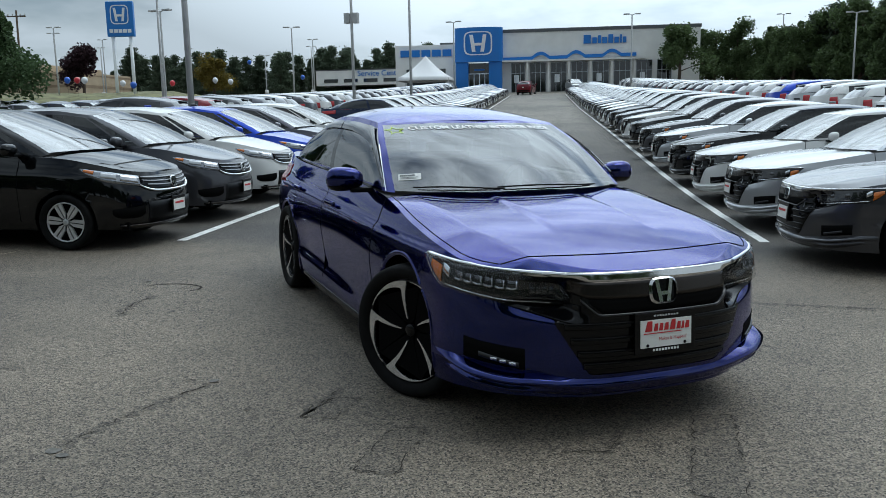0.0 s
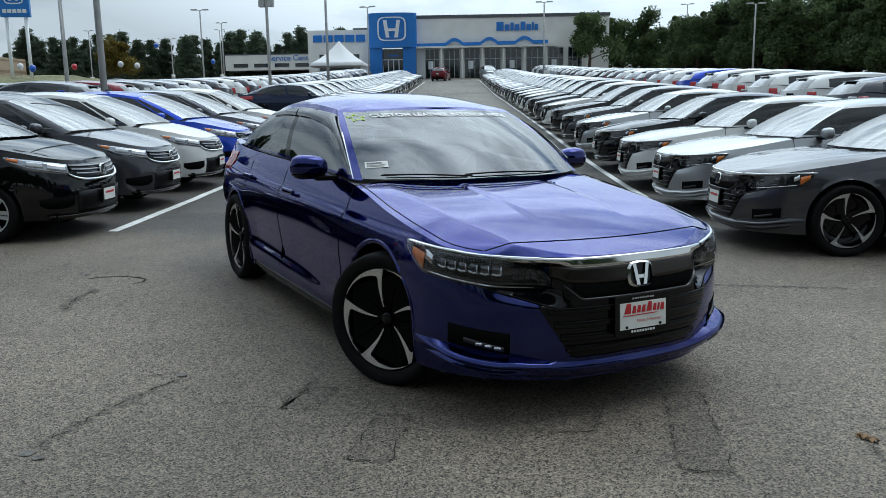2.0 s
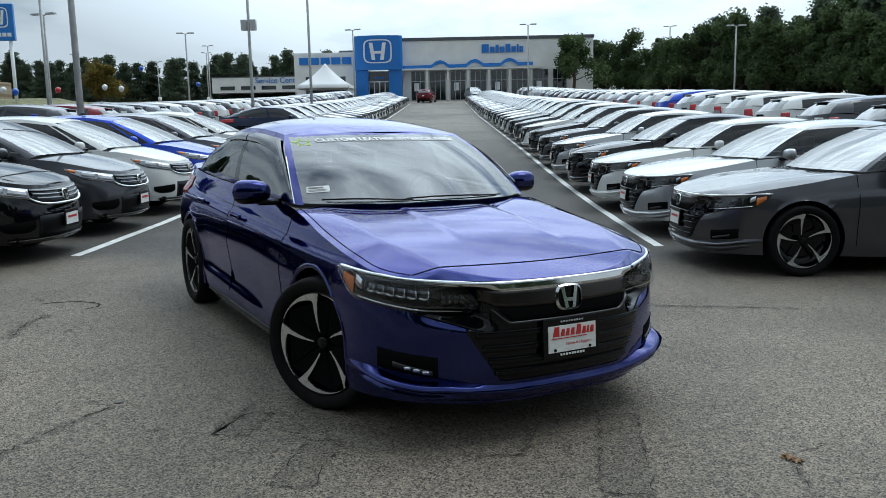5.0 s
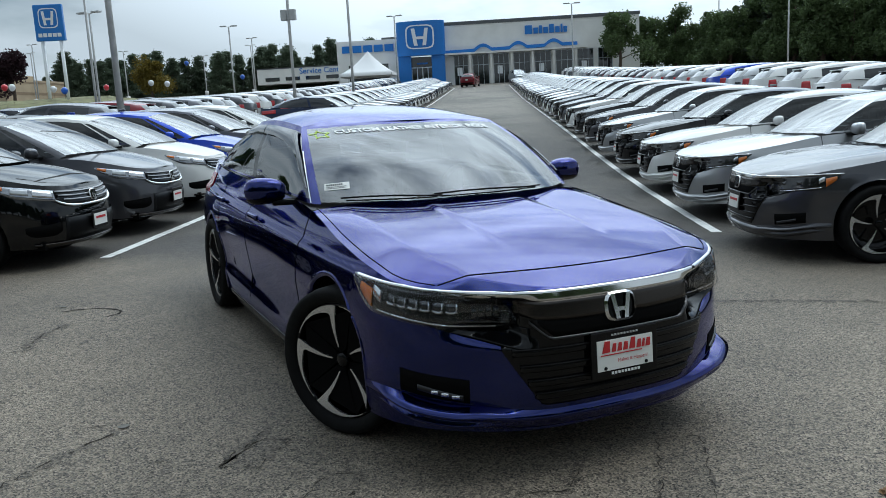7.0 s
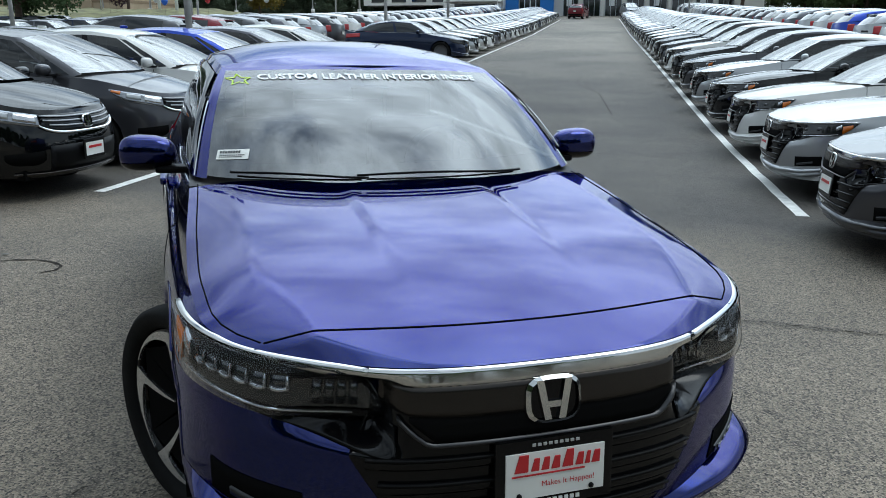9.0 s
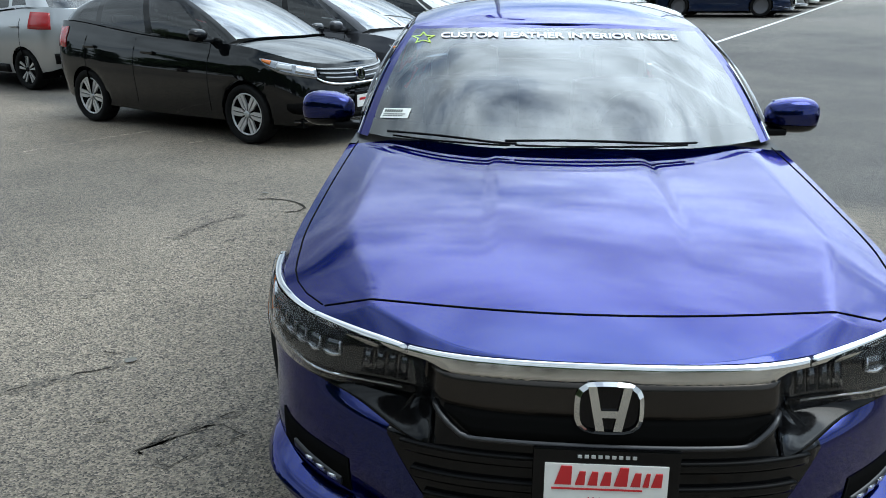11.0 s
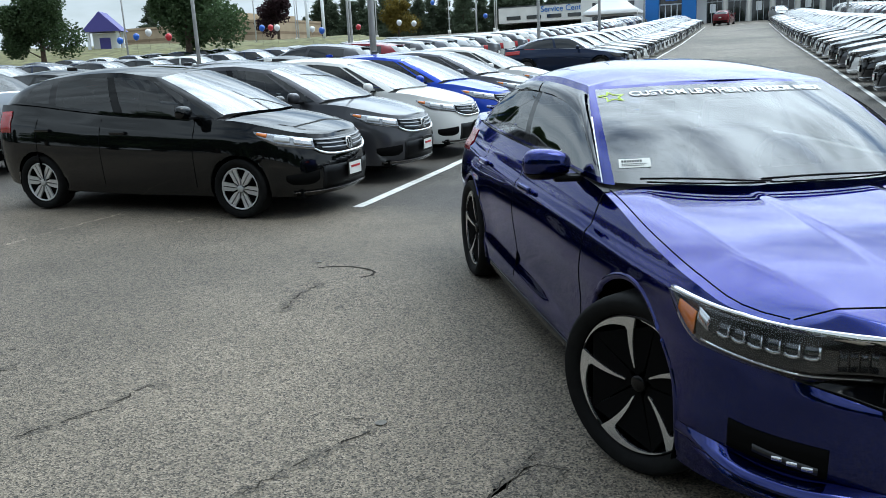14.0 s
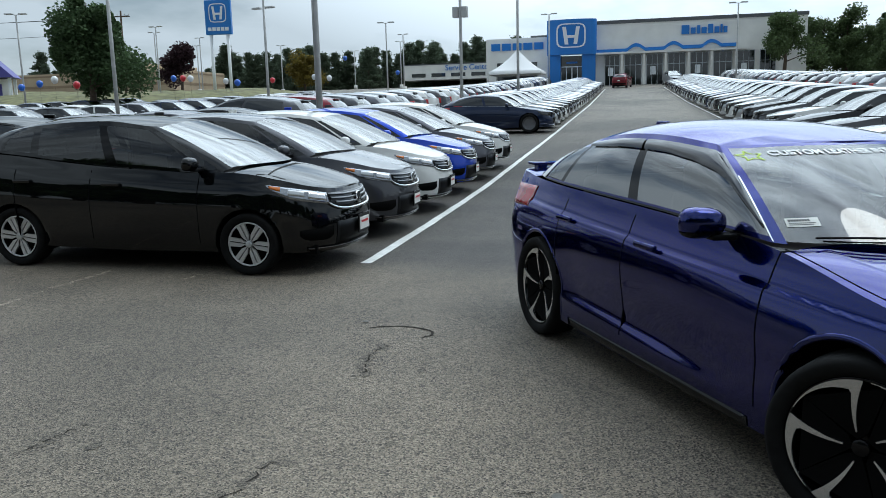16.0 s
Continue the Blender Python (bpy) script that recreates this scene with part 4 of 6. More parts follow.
def front_sedan(form, root, body, level):
    sc = form.O[0][0]
    nu = (40, 16, 8)[2 - level]
    zs = form.O[0][3] / 0.755

    def put(name, u0, u1, top, bot, off, thick, mat, label="", nv=4, sides=(1, -1), n=None):
        for s in sides:
            vs, fs = strip(form, u0, u1, (lambda f: top(f) * zs), (lambda f: bot(f) * zs), off, thick, n or nu, nv, s)
            if s > 0:
                vs, fs = flipped(vs, fs)
            obj(name, mesh_of(name, vs, fs, mat), root, label)

    c = lambda v: (lambda f: v)
    UL = 1.26          # inner end of a headlamp
    UT = form.u_at(0.315 * sc / 0.945)
    # black grille, smoked bar and chrome strip
    put("grille", -1.50, 1.50, lambda f: 0.705 - 0.15 * max(0.0, abs(2 * f - 1) - 0.86) / 0.14, lambda f: 0.298 + 0.235 * max(0.0, abs(2 * f - 1) - 0.64) / 0.36, 0.004, 0.03, M["gloss"], "gloss black grille", 30 if level == 2 else 8, (1,))
    put("grille_bar", -1.30, 1.30, lambda f: 0.714, lambda f: 0.636 + 0.022 * abs(2 * f - 1) ** 3, 0.010, 0.03, M["smoke"], "smoked metal grille bar", 5, (1,))
    put("chrome_strip", -1.40, 1.40, lambda f: 0.753 + 0.002 * abs(2 * f - 1) ** 2, lambda f: 0.713 + 0.008 * abs(2 * f - 1) ** 4, 0.010, 0.03, M["chrome"], "bright chrome strip over the grille", 4, (1,))
    if level:
        # no hole is cut: a matte black strip paints the shade inside the opening
        put("grille_opening", -1.02, 1.02, lambda f: 0.640, lambda f: 0.575 + 0.055 * max(0.0, abs(2 * f - 1) - 0.80) / 0.20, 0.008, 0.02, M["liner"], "", 3, (1,))
        put("grille_frame", -1.12, 1.12, lambda f: 0.574 + 0.066 * max(0.0, abs(2 * f - 1) - 0.78) / 0.22, lambda f: 0.566 + 0.062 * max(0.0, abs(2 * f - 1) - 0.78) / 0.22, 0.016, 0.02, M["slat"], "", 2, (1,))
    for i, z in enumerate((0.520, 0.455, 0.395, 0.340) if level else ()):
        wid = 1.36 - 0.10 * i
        put("grille_slat", -wid, wid, lambda f: z + 0.012, lambda f: z - 0.012, 0.012, 0.012, M["gloss"], "", 3, (1,))
        if level == 2:
            put("slat_edge", -wid, wid, lambda f: z + 0.016, lambda f: z + 0.010, 0.016, 0.012, M["trim"], "", 2, (1,))
    # headlamps, in a black surround that runs out to the wing
    top = lambda f: 0.748 + 0.044 * f ** 0.9 - 0.105 * max(0.0, 1 - f / 0.13) ** 1.3
    bot = lambda f: 0.590 + 0.088 * f + 0.024 * max(0.0, 1 - f / 0.06) + 0.110 * max(0.0, (f - 0.80) / 0.20) ** 1.6
    if level:
      put("lamp_surround", 1.12, 2.60, lambda f: 0.610 + 0.036 * f, lambda f: 0.526 + 0.104 * f, 0.008, 0.02, M["gloss"], "gloss black surround under the headlamp", 14 if level == 2 else 6)
    for s in (1, -1):
        vs, fs = strip(form, UL, UT, lambda f: top(f) * zs, lambda f: bot(f) * zs, 0.006, 0.02, nu, 5, s)
        if s > 0:
            vs, fs = flipped(vs, fs)
        lamp = obj("headlamp", mesh_of("headlamp", vs, fs, M["lampin"]), root, "dark headlamp with a row of lenses")

        def piece(name, f0, f1, a, b, off, th, mat, label="", n=10):
            v, q = strip(form, UL + (UT - UL) * f0, UL + (UT - UL) * f1, lambda f: a(f0 + (f1 - f0) * f) * zs, lambda f: b(f0 + (f1 - f0) * f) * zs, off, th, n, 2, s)
            if s > 0:
                v, q = flipped(v, q)
            o = obj(name, mesh_of(name, v, q, mat), lamp, label)
            return o

        if not level:
            continue
        piece("lamp_brow", 0.03, 1.0, lambda f: 0.753 + 0.043 * f ** 0.9, lambda f: 0.719 + 0.043 * f ** 0.9 + 0.024 * min(f / 0.8, 1) ** 0.7, 0.0125, 0.015, M["chrome"], "bright strip", nu)
        piece("amber_reflector", 0.84, 0.94, lambda f: top(f) - 0.022 - 0.16 * (0.94 - f), lambda f: bot(f) + 0.004, 0.010, 0.01, M["amber"], "amber side reflector")
        piece("light_guide", 0.765, 0.83, lambda f: top(f) - 0.018 - 0.35 * (0.83 - f), lambda f: top(f) - 0.058 - 0.35 * (0.83 - f), 0.011, 0.01, M["led"], "clear light guide", 6)
        piece("light_guide", 0.10, 0.80, lambda f: bot(f) + 0.013, lambda f: bot(f) + 0.007, 0.009, 0.01, M["led"], "clear light guide", 20)
        for i in range(6 if level == 2 else 2):
            f0 = 0.285 + (0.074 if level == 2 else 0.22) * i
            drop = lambda f: top(f) - 0.042 - 0.010 * (1 - (f - 0.285) / 0.444)
            lens = piece("lamp_lens", f0, f0 + 0.062, drop, lambda f: drop(f) - 0.034, 0.008, 0.010, M["lampcell"], "", 4)
            # bright metal slivers stand in for the highlights on each lens
            if level == 2:
                piece("lens_edge", f0, f0 + 0.062, lambda f: drop(f) - 0.026 - 0.006 * math.sin((f - f0) / 0.062 * math.pi), lambda f: drop(f) - 0.034 - 0.006 * math.sin((f - f0) / 0.062 * math.pi), 0.012, 0.008, M["led"], "", 6)
            if level == 2:
                piece("lens_edge", f0, f0 + 0.010, drop, lambda f: drop(f) - 0.034, 0.012, 0.008, M["led"], "", 2)
        for k0 in range(4 if level == 2 else 1):
            piece("lamp_reflector", 0.085 + 0.036 * k0, 0.113 + 0.036 * k0, lambda f: min(top(f), 0.74) - 0.040, lambda f: bot(f) + 0.030, 0.009, 0.010, M["lampcell"], "", 3)
        if level == 2:
            piece("lamp_cover", 0.0, 1.0, lambda f: top(f) - 0.004, bot, 0.020, 0.004, M["lens"], "clear lamp cover", nu).visible_shadow = False
    # fog lamp pockets and the lip below the bumper
    if level:
        put("fog_pocket", 1.95, 3.15, lambda f: 0.415 + 0.035 * f, lambda f: 0.318 + 0.040 * f, 0.003, 0.02, M["liner"], "black fog lamp pocket", 3)
        put("fog_lamp", 2.05, 2.80, lambda f: 0.352 + 0.040 * f, lambda f: 0.330 + 0.040 * f, 0.010, 0.012, M["slat"], "narrow fog lamp", 2)
        for i in range(3 if level == 2 else 0):
            put("fog_lens", 2.10 + 0.17 * i, 2.22 + 0.17 * i, lambda f: 0.350 + 0.040 * (0.1 + 0.22 * i), lambda f: 0.337 + 0.040 * (0.1 + 0.22 * i), 0.014, 0.012, M["led"], "", 1, (1, -1), 2)
    rows = []
    for i in range(2 * nu + 1):
        u = -4.0 + 8.0 * i / (2 * nu)
        au, sd = abs(u), 1 if u >= 0 else -1
        zt = (0.278 + 0.030 * smooth01((au - 0.8) / 1.2) + 0.050 * smooth01((au - 2.0) / 1.6)) * zs
        o = 0.022 + 0.056 * smooth01((au - 0.9) / 1.3) - 0.070 * smooth01((au - 2.7) / 1.25)
        g = 0.024 * smooth01((au - 1.5) / 0.6)
        rows.append([form.skin(au, zt + dz * zs, off, sd) for dz, off in ((0, 0.001), (-0.012, 0.55 * o), (-0.026, o), (-0.034, o), (-0.042, o - 0.004 - g), (-0.058, o - 0.010 - g), (-0.064, o - 0.012), (-0.080, o - 0.024), (-0.110, -0.03))])
    vs, fs = sheet(rows)
    obj("lower_lip", mesh_of("lower_lip", vs, [tuple(reversed(q)) for q in fs], body), root, "body-coloured lip under the bumper")
    plate(root, 0, 0, 0, Matrix.Translation((form.skin(0, 0.475 * zs)[0] + 0.022, 0, 0.480 * zs)) @ pose(0, 0, 0, 0, -4, 0), level)
    if level:
        badge(root, Matrix.Translation((form.skin(0, 0.662 * zs)[0] + 0.010, 0, 0.661 * zs)) @ pose(0, 0, 0, 0, -10, 0))
    # tail lamps, spoiler
    put("tail_lamp", form.u_at(-3.30 * sc), form.u_at(-3.30 * sc) + 1.6, lambda f: 1.01 - 0.02 * f, lambda f: 0.87 - 0.03 * f, 0.006, 0.02, M["redlamp"], "red tail lamp", 4)
    bm = bmesh.new()
    box(bm, form.O[-1][0] + 0.13, 0, form.O[-1][3] + 0.026, 0.15, 1.14, 0.022, 0.009)
    for s in (-1, 1):
        box(bm, form.O[-1][0] + 0.16, s * 0.5, form.O[-1][3] + 0.005, 0.09, 0.08, 0.05, 0.01)
    part("boot_spoiler", bm, body, root)
    if level == 2:
        # sill is body blue; shade of its downward face put in as gloss black
        put("sill_blade", form.u_at(-0.55), form.u_at(-2.35), lambda f: 0.235, lambda f: 0.185, 0.004, 0.03, M["gloss"], "", 2)
        # rolled edges of the wheel arches
        for wx in form.wheels:
            R = form.radius * 1.135
            for s in (1, -1):
                path = []
                for i in range(41):
                    a = math.pi * (-0.10 + 1.20 * i / 40)
                    q = form.skin(form.u_at(wx + R * math.cos(a)), form.radius + R * math.sin(a), -0.012, s)
                    path.append((wx + R * math.cos(a), q[1], form.radius + R * math.sin(a)))
                vs, fs = tube(path, 0.017, 8)
                obj("arch_edge", mesh_of("arch_edge", vs, fs, body), root)
        # bonnet gap
        for s in (1, -1):
            path = []
            for i in range(22):
                x = 0.675 - 1.195 * i / 21
                u = float(np.interp(-x, -form.top_x, form.us))
                e = form.skin(u, 9)
                a = 0.962
                path.append((e[0], s * e[1] * a, bonnet_z(e, form.hood_z(e[0]), a) + 0.0005))
            vs, fs = tube(path, 0.0022, 6)
            obj("bonnet_gap", mesh_of("bonnet_gap", vs, fs, M["seam"]), root)
        path = []
        for i in range(41):
            t = -0.962 + 1.924 * i / 40
            x = 0.755 - 0.080 * abs(t) ** 2.2
            u = float(np.interp(-x, -form.top_x, form.us))
            e = form.skin(u, 9)
            path.append((e[0], e[1] * t, bonnet_z(e, form.hood_z(e[0]), t) + 0.0008))
        vs, fs = tube(path, 0.0022, 6)
        obj("bonnet_gap", mesh_of("bonnet_gap", vs, fs, M["seam"]), root)
        for s in (1, -1):
            # smoked deflectors follow the front and upper edge of each window
            for outer, inner in ((((2.46, 0.14), (2.50, 0.50), (2.60, 0.78), (2.85, 0.90), (3.9, 0.905), (4.98, 0.905)), ((2.56, 0.12), (2.86, 0.46), (3.16, 0.62), (3.55, 0.70), (4.1, 0.74), (4.98, 0.75))),
                                 (((5.04, 0.905), (5.7, 0.905), (6.4, 0.90), (7.0, 0.87)), ((5.06, 0.75), (5.7, 0.76), (6.4, 0.76), (6.95, 0.79)))):
                rows = []
                for i in range(31):
                    h, ks = (len(outer) - 1) * i / 30, range(len(outer))
                    p0, p1 = (np.array([np.interp(h, ks, [q[c_] for q in e]) for c_ in (0, 1)]) for e in (outer, inner))
                    rows.append([form.house(*(p0 + (p1 - p0) * j / 4), 0.006 + 0.012 * math.sin(math.pi * (j + 1) / 6)) for j in range(5)])
                v, f = sheet(rows)
                if s < 0:
                    v, f = flipped([(a[0], -a[1], a[2]) for a in v], f)
                obj("wind_deflector", mesh_of("wind_deflector", v, f, M["visor"]), root, "smoked wind deflector")
            for k0, k1, w0, w1 in ((2.37, 2.43, 0.0, 0.60), (3.1, 7.9, -0.005, 0.018), (7.9, 8.25, 0.0, 0.8)):
                q = cabin_meshes(form, [("c", k0, k1, w0, w1)], 9, 14, 0.006)[0]
                v, f = q[1], q[2]
                if s < 0:
                    v, f = flipped([(a[0], -a[1], a[2]) for a in v], f)
                obj("window_trim", mesh_of("window_trim", v, f, M["chrome"] if w1 > 0.03 else M["gloss"]), root, "bright window trim" if w1 > 0.03 else "")


def front_hatch(form, root, body, level):
    nu = (40, 16, 8)[2 - level]
    zs = form.O[0][3] / 0.80
    sx = form.O[0][0] / 0.86

    def put(name, u0, u1, top, bot, off, thick, mat, label="", nv=4, sides=(1, -1)):
        for s in sides:
            vs, fs = strip(form, u0, u1, lambda f: top(f) * zs, lambda f: bot(f) * zs, off, thick, nu, nv, s)
            if s > 0:
                vs, fs = flipped(vs, fs)
            obj(name, mesh_of(name, vs, fs, mat), root, label)

    c = lambda v: (lambda f: v)
    UL, UT = 1.75, form.u_at(0.18 * sx)
    put("grille", -1.85, 1.85, lambda f: 0.772, lambda f: 0.600 + 0.085 * abs(2 * f - 1) ** 4, 0.006, 0.03, M["gloss"], "gloss black grille", 4, (1,))
    for zc_, w in ((0.742, 1.8), (0.702, 1.7), (0.660, 1.5)) if level else ():
        put("grille_slat", -w, w, lambda f: zc_ + 0.012 + 0.02 * abs(2 * f - 1) ** 2, lambda f: zc_ - 0.004 + 0.02 * abs(2 * f - 1) ** 2, 0.016, 0.02, M["slatbright"], "", 2, (1,))
    put("chrome_strip", -1.9, 1.9, lambda f: 0.618 + 0.072 * abs(2 * f - 1) ** 4, lambda f: 0.596 + 0.078 * abs(2 * f - 1) ** 4, 0.020, 0.03, M["chrome"], "chrome strip under the grille", 2, (1,))
    put("headlamp", UL, UT, lambda f: 0.772 + 0.092 * f, lambda f: 0.668 + 0.085 * f + 0.100 * max(0.0, (f - 0.6) / 0.4) ** 1.6, 0.004, 0.02, M["clearlamp"], "clear headlamp")
    if level:
        put("amber_reflector", UL + (UT - UL) * 0.80, UL + (UT - UL) * 0.95, lambda f: 0.842 + 0.010 * f, lambda f: 0.805 + 0.028 * f, 0.008, 0.01, M["amber"], "amber side reflector", 2)
    if level:
        put("lamp_reflector", UL + (UT - UL) * 0.08, UL + (UT - UL) * 0.40, lambda f: 0.768 + 0.03 * f, lambda f: 0.704 + 0.03 * f, 0.007, 0.01, M["alloy"], "inner reflector", 3)
        put("lamp_reflector", UL + (UT - UL) * 0.46, UL + (UT - UL) * 0.70, lambda f: 0.800 + 0.02 * f, lambda f: 0.748 + 0.022 * f, 0.007, 0.01, M["silverwheel"], "inner reflector", 3)
    put("lower_grille", -1.6, 1.6, c(0.50), c(0.27), 0.004, 0.02, M["trim"], "black lower grille", 3, (1,))
    if level:
        put("fog_pocket", 1.78, 3.15, lambda f: 0.465 - 0.03 * f, lambda f: 0.335 + 0.045 * (2 * f - 1) ** 4, 0.003, 0.02, M["liner"], "black fog lamp pocket", 2)
    # dark chrome stands in for the highlight along the body-coloured lip
    put("lower_lip", -2.9, 2.9, lambda f: 0.262, lambda f: 0.235, 0.022, 0.03, M["smoke"], "", 2, (1,))
    plate(root, 0, 0, 0, Matrix.Translation((form.skin(0, 0.44 * zs)[0] + 0.022, 0, 0.435 * zs)), level)
    if level:
        badge(root, Matrix.Translation((form.skin(0, 0.69 * zs)[0] + 0.018, 0, 0.69 * zs)) @ pose(0, 0, 0, 0, -10, 0))
    for s in (1, -1):
        sloped = form.R[11][0] / sx > -2.8
        ul = form.u_at((-2.74 if sloped else -2.90) * sx)
        vs, fs = strip(form, ul, ul + (1.1 if sloped else 0.6), lambda f: (1.07 - 0.01 * f) * zs, lambda f: (0.84 + 0.0 * f) * zs, 0.008, 0.02, 8, 4, s)
        if s > 0:
            vs, fs = flipped(vs, fs)
        obj("tail_lamp", mesh_of("tail_lamp", vs, fs, M["redlamp"]), root, "red tail lamp")
    x = form.R[11][0]
    bm = bmesh.new()
    box(bm, x + 0.02, 0, form.crown[-1][1] - 0.012, 0.22, 1.16 * form.R[10][1] * 1.6, 0.035, 0.012)
    part("roof_spoiler", bm, body, root)
    put("rear_bumper", form.last - 2.6, form.last, c(0.52), c(0.38), 0.012, 0.02, M["trim"], "black lower rear bumper", 3)
    plate(root, 0, 0, 0, Matrix.Translation((form.O[-1][0] - 0.012, 0, 0.80 * zs)) @ pose(0, 0, 0, 0, 0, 180), level)
    if zs > 1.03 and level:
        for s in (1, -1):
            path = [form.house(k, 1.0, 0.02, s) * np.array([1, 0.96, 1]) + np.array([0, 0, 0.045]) for k in (3.6, 4.5, 5.5, 6.5, 7.6)]
            vs, fs = tube(path, 0.018, 6)
            obj("roof_rail", mesh_of("roof_rail", vs, fs, M["trim"]), root)
        put("sill_cladding", form.u_at(-0.45 * sx), form.u_at(-2.15 * sx), c(0.34), c(0.22), 0.012, 0.02, M["trim"], "", 2)


def recolour(root, old, fresh):
    for o in root.children_recursive:
        for s in o.material_slots:
            if s.material == old:
                s.link = "OBJECT"
                s.material = fresh


# ---------------- ground and markings ----------------
def ground_mesh():
    xs = sorted(set([-900, -500, -300, -200, -150, -110] + list(range(-90, 91, 5)) + [110, 150, 200, 300, 500, 900] + [i * 1.0 for i in range(-14, 15)]))
    ys = sorted(set([-600, -300, -120, -60, -30, -15, -8] + [i * 1.0 for i in range(-5, 40)] + list(range(40, 152, 4)) + [170, 200, 250, 350, 500, 900, 1500]))
    rows = [[(x, y, ground_z(x, y)) for x in xs] for y in ys]
    vs, fs = sheet(rows)
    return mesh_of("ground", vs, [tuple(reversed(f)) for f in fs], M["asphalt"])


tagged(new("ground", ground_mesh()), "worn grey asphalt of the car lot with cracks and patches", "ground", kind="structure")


def road_strip(name, path, width, mat, lift=0.004, rng=None, rough=0.0, gaps=0.0):
    """A flat ribbon laid on the ground along a path."""
    vs, fs = [], []
    P = [Vector((p[0], p[1], 0)) for p in path]
    for i, p in enumerate(P):
        d = (P[min(i + 1, len(P) - 1)] - P[max(i - 1, 0)]).normalized()
        n = Vector((-d.y, d.x, 0))
        for s in (-1, 1):
            w = width / 2 * (1 + (rng.uniform(-rough, rough) if rng else 0))
            q = p + n * (s * w)
            vs.append((q.x, q.y, ground_z(q.x, q.y) + lift))
    for i in range(len(P) - 1):
        if not gaps or rng.random() > gaps:
            fs.append((2 * i, 2 * i + 1, 2 * i + 3, 2 * i + 2))
    me = mesh_of(name, vs, fs, mat, False)
    me.flip_normals()
    return new(name, me)


LINE_L, LINE_R = -4.02, 2.58
rng = random.Random(11)
for x, y0 in ((LINE_L, 9.1), (LINE_R, 9.85)):
    tagged(road_strip("road_line", [(x + rng.uniform(-0.006, 0.006), y0 + (99 - y0) * (i / 90) ** 1.5) for i in range(91)], 0.115, M["line"], 0.005, rng, 0.06),
           "white painted line along the parking row", "road marking", kind="structure")


def crack(pts, width=0.014, seed=0, label="thin dark crack in the asphalt", mat=None):
    r = random.Random(seed)
    path = []
    for a, b in zip(pts[:-1], pts[1:]):
        n = max(int(math.dist(a, b) / 0.035), 2)
        for i in range(n):
            t = i / n
            path.append((a[0] + (b[0] - a[0]) * t + r.uniform(-0.012, 0.012), a[1] + (b[1] - a[1]) * t + r.uniform(-0.012, 0.012)))
    path.append(pts[-1])
    if width > 0.009 and mat is None and max(p[1] for p in pts) < 9:
        tagged(road_strip("crack_stain", path, width * 3.4, M["stain"], 0.0015, r, 1.0, 0.12), "dark ragged stain along a crack", "stain", kind="structure")
    return tagged(road_strip("asphalt_crack", path, width * (0.40 if mat is None else 1.0), mat or M["crack"], 0.003, r, 0.95, 0.30), label, "crack", kind="structure")


# ---------------- parked rows ----------------
def heading(x, y, deg, dz=0.0):
    """Pose of a car whose front axle is at (x, y), nose towards deg (0: +x)."""
    a = radians(deg)
    f = 2.7
    z0, z1 = ground_z(x, y), ground_z(x - f * math.cos(a), y - f * math.sin(a))
    return Matrix.Translation((x, y, z0 + dz)) @ pose(0, 0, 0, 0, 0, deg) @ pose(0, 0, 0, 0, -math.degrees(math.atan2(z0 - z1, f)), 0)


hero, hero_form = build_car("sedan_car", SEDAN, M["hero"], 2, steer=29.0, wheel_style="blade", rim_share=0.785)
HERO = pose(0.143, 4.838, 0, 0, 0, -60.8)
hero.matrix_basis = HERO
tagged(hero, "cobalt blue sedan with black grille, decals on windscreen, wheels turned", "car")

PALE = ("silver", "white", "darkgrey", "grey", "black", "silver", "champagne", "white", "navy", "silver")
NAMES = {"silver": "silver", "white": "white", "darkgrey": "dark grey", "grey": "grey", "black": "black", "champagne": "pale silver", "navy": "dark blue", "blue": "bright blue", "red": "dark red"}


def row_of(protos, places, colours, what, group):
    """protos: [(root, paint)] by nearness; places: (x, y, heading, level)."""
    used = set()
    for (x, y, deg, lev), colour in zip(places, colours):
        root, own = protos[lev]
        if lev in used:
            c = copy_thing(root, heading(x, y, deg))
        else:
            used.add(lev)
            c = root
            c.matrix_basis = heading(x, y, deg)
        CARS.append((c, own, M[colour], "%s %s parked in a row on the lot" % (NAMES[colour], what), group))


CARS = []
rng = random.Random(5)
# sedans facing the aisle from the right
acc1 = build_car("sedan_car", SEDAN, M["darkgrey"], 1, steer=0, rim_share=0.785)[0]
acc0 = build_car("sedan_car", SEDAN, M["darkgrey"], 0, rim_share=0.745)[0]
n = 35
cols = ["darkgrey", "silver", "white", "black", "silver", "darkgrey", "black", "white", "darkgrey", "black", "silver", "white"] + [rng.choice(PALE) for _ in range(n)]
row_of({1: (acc1, M["darkgrey"]), 0: (acc0, M["darkgrey"])}, [(3.44, 8.88 + 2.52 * i, 180 + rng.uniform(-1.5, 1.5), 1 if i < 6 else 0) for i in range(n)], cols, "sedan", "sedans facing the aisle")
# hatchbacks facing the aisle from the left
fit1, fit1_form = build_car("hatchback_car", HATCH, M["black"], 1, wheel_style="multi", rim_share=0.74)
row_of({1: (fit1, M["black"])}, [(-4.92, 9.12 + 2.16 * i, rng.uniform(-1, 1), 1) for i in range(6)], ["black", "darkgrey", "white", "blue", "grey", "white"], "hatchback", "hatchbacks facing the aisle")
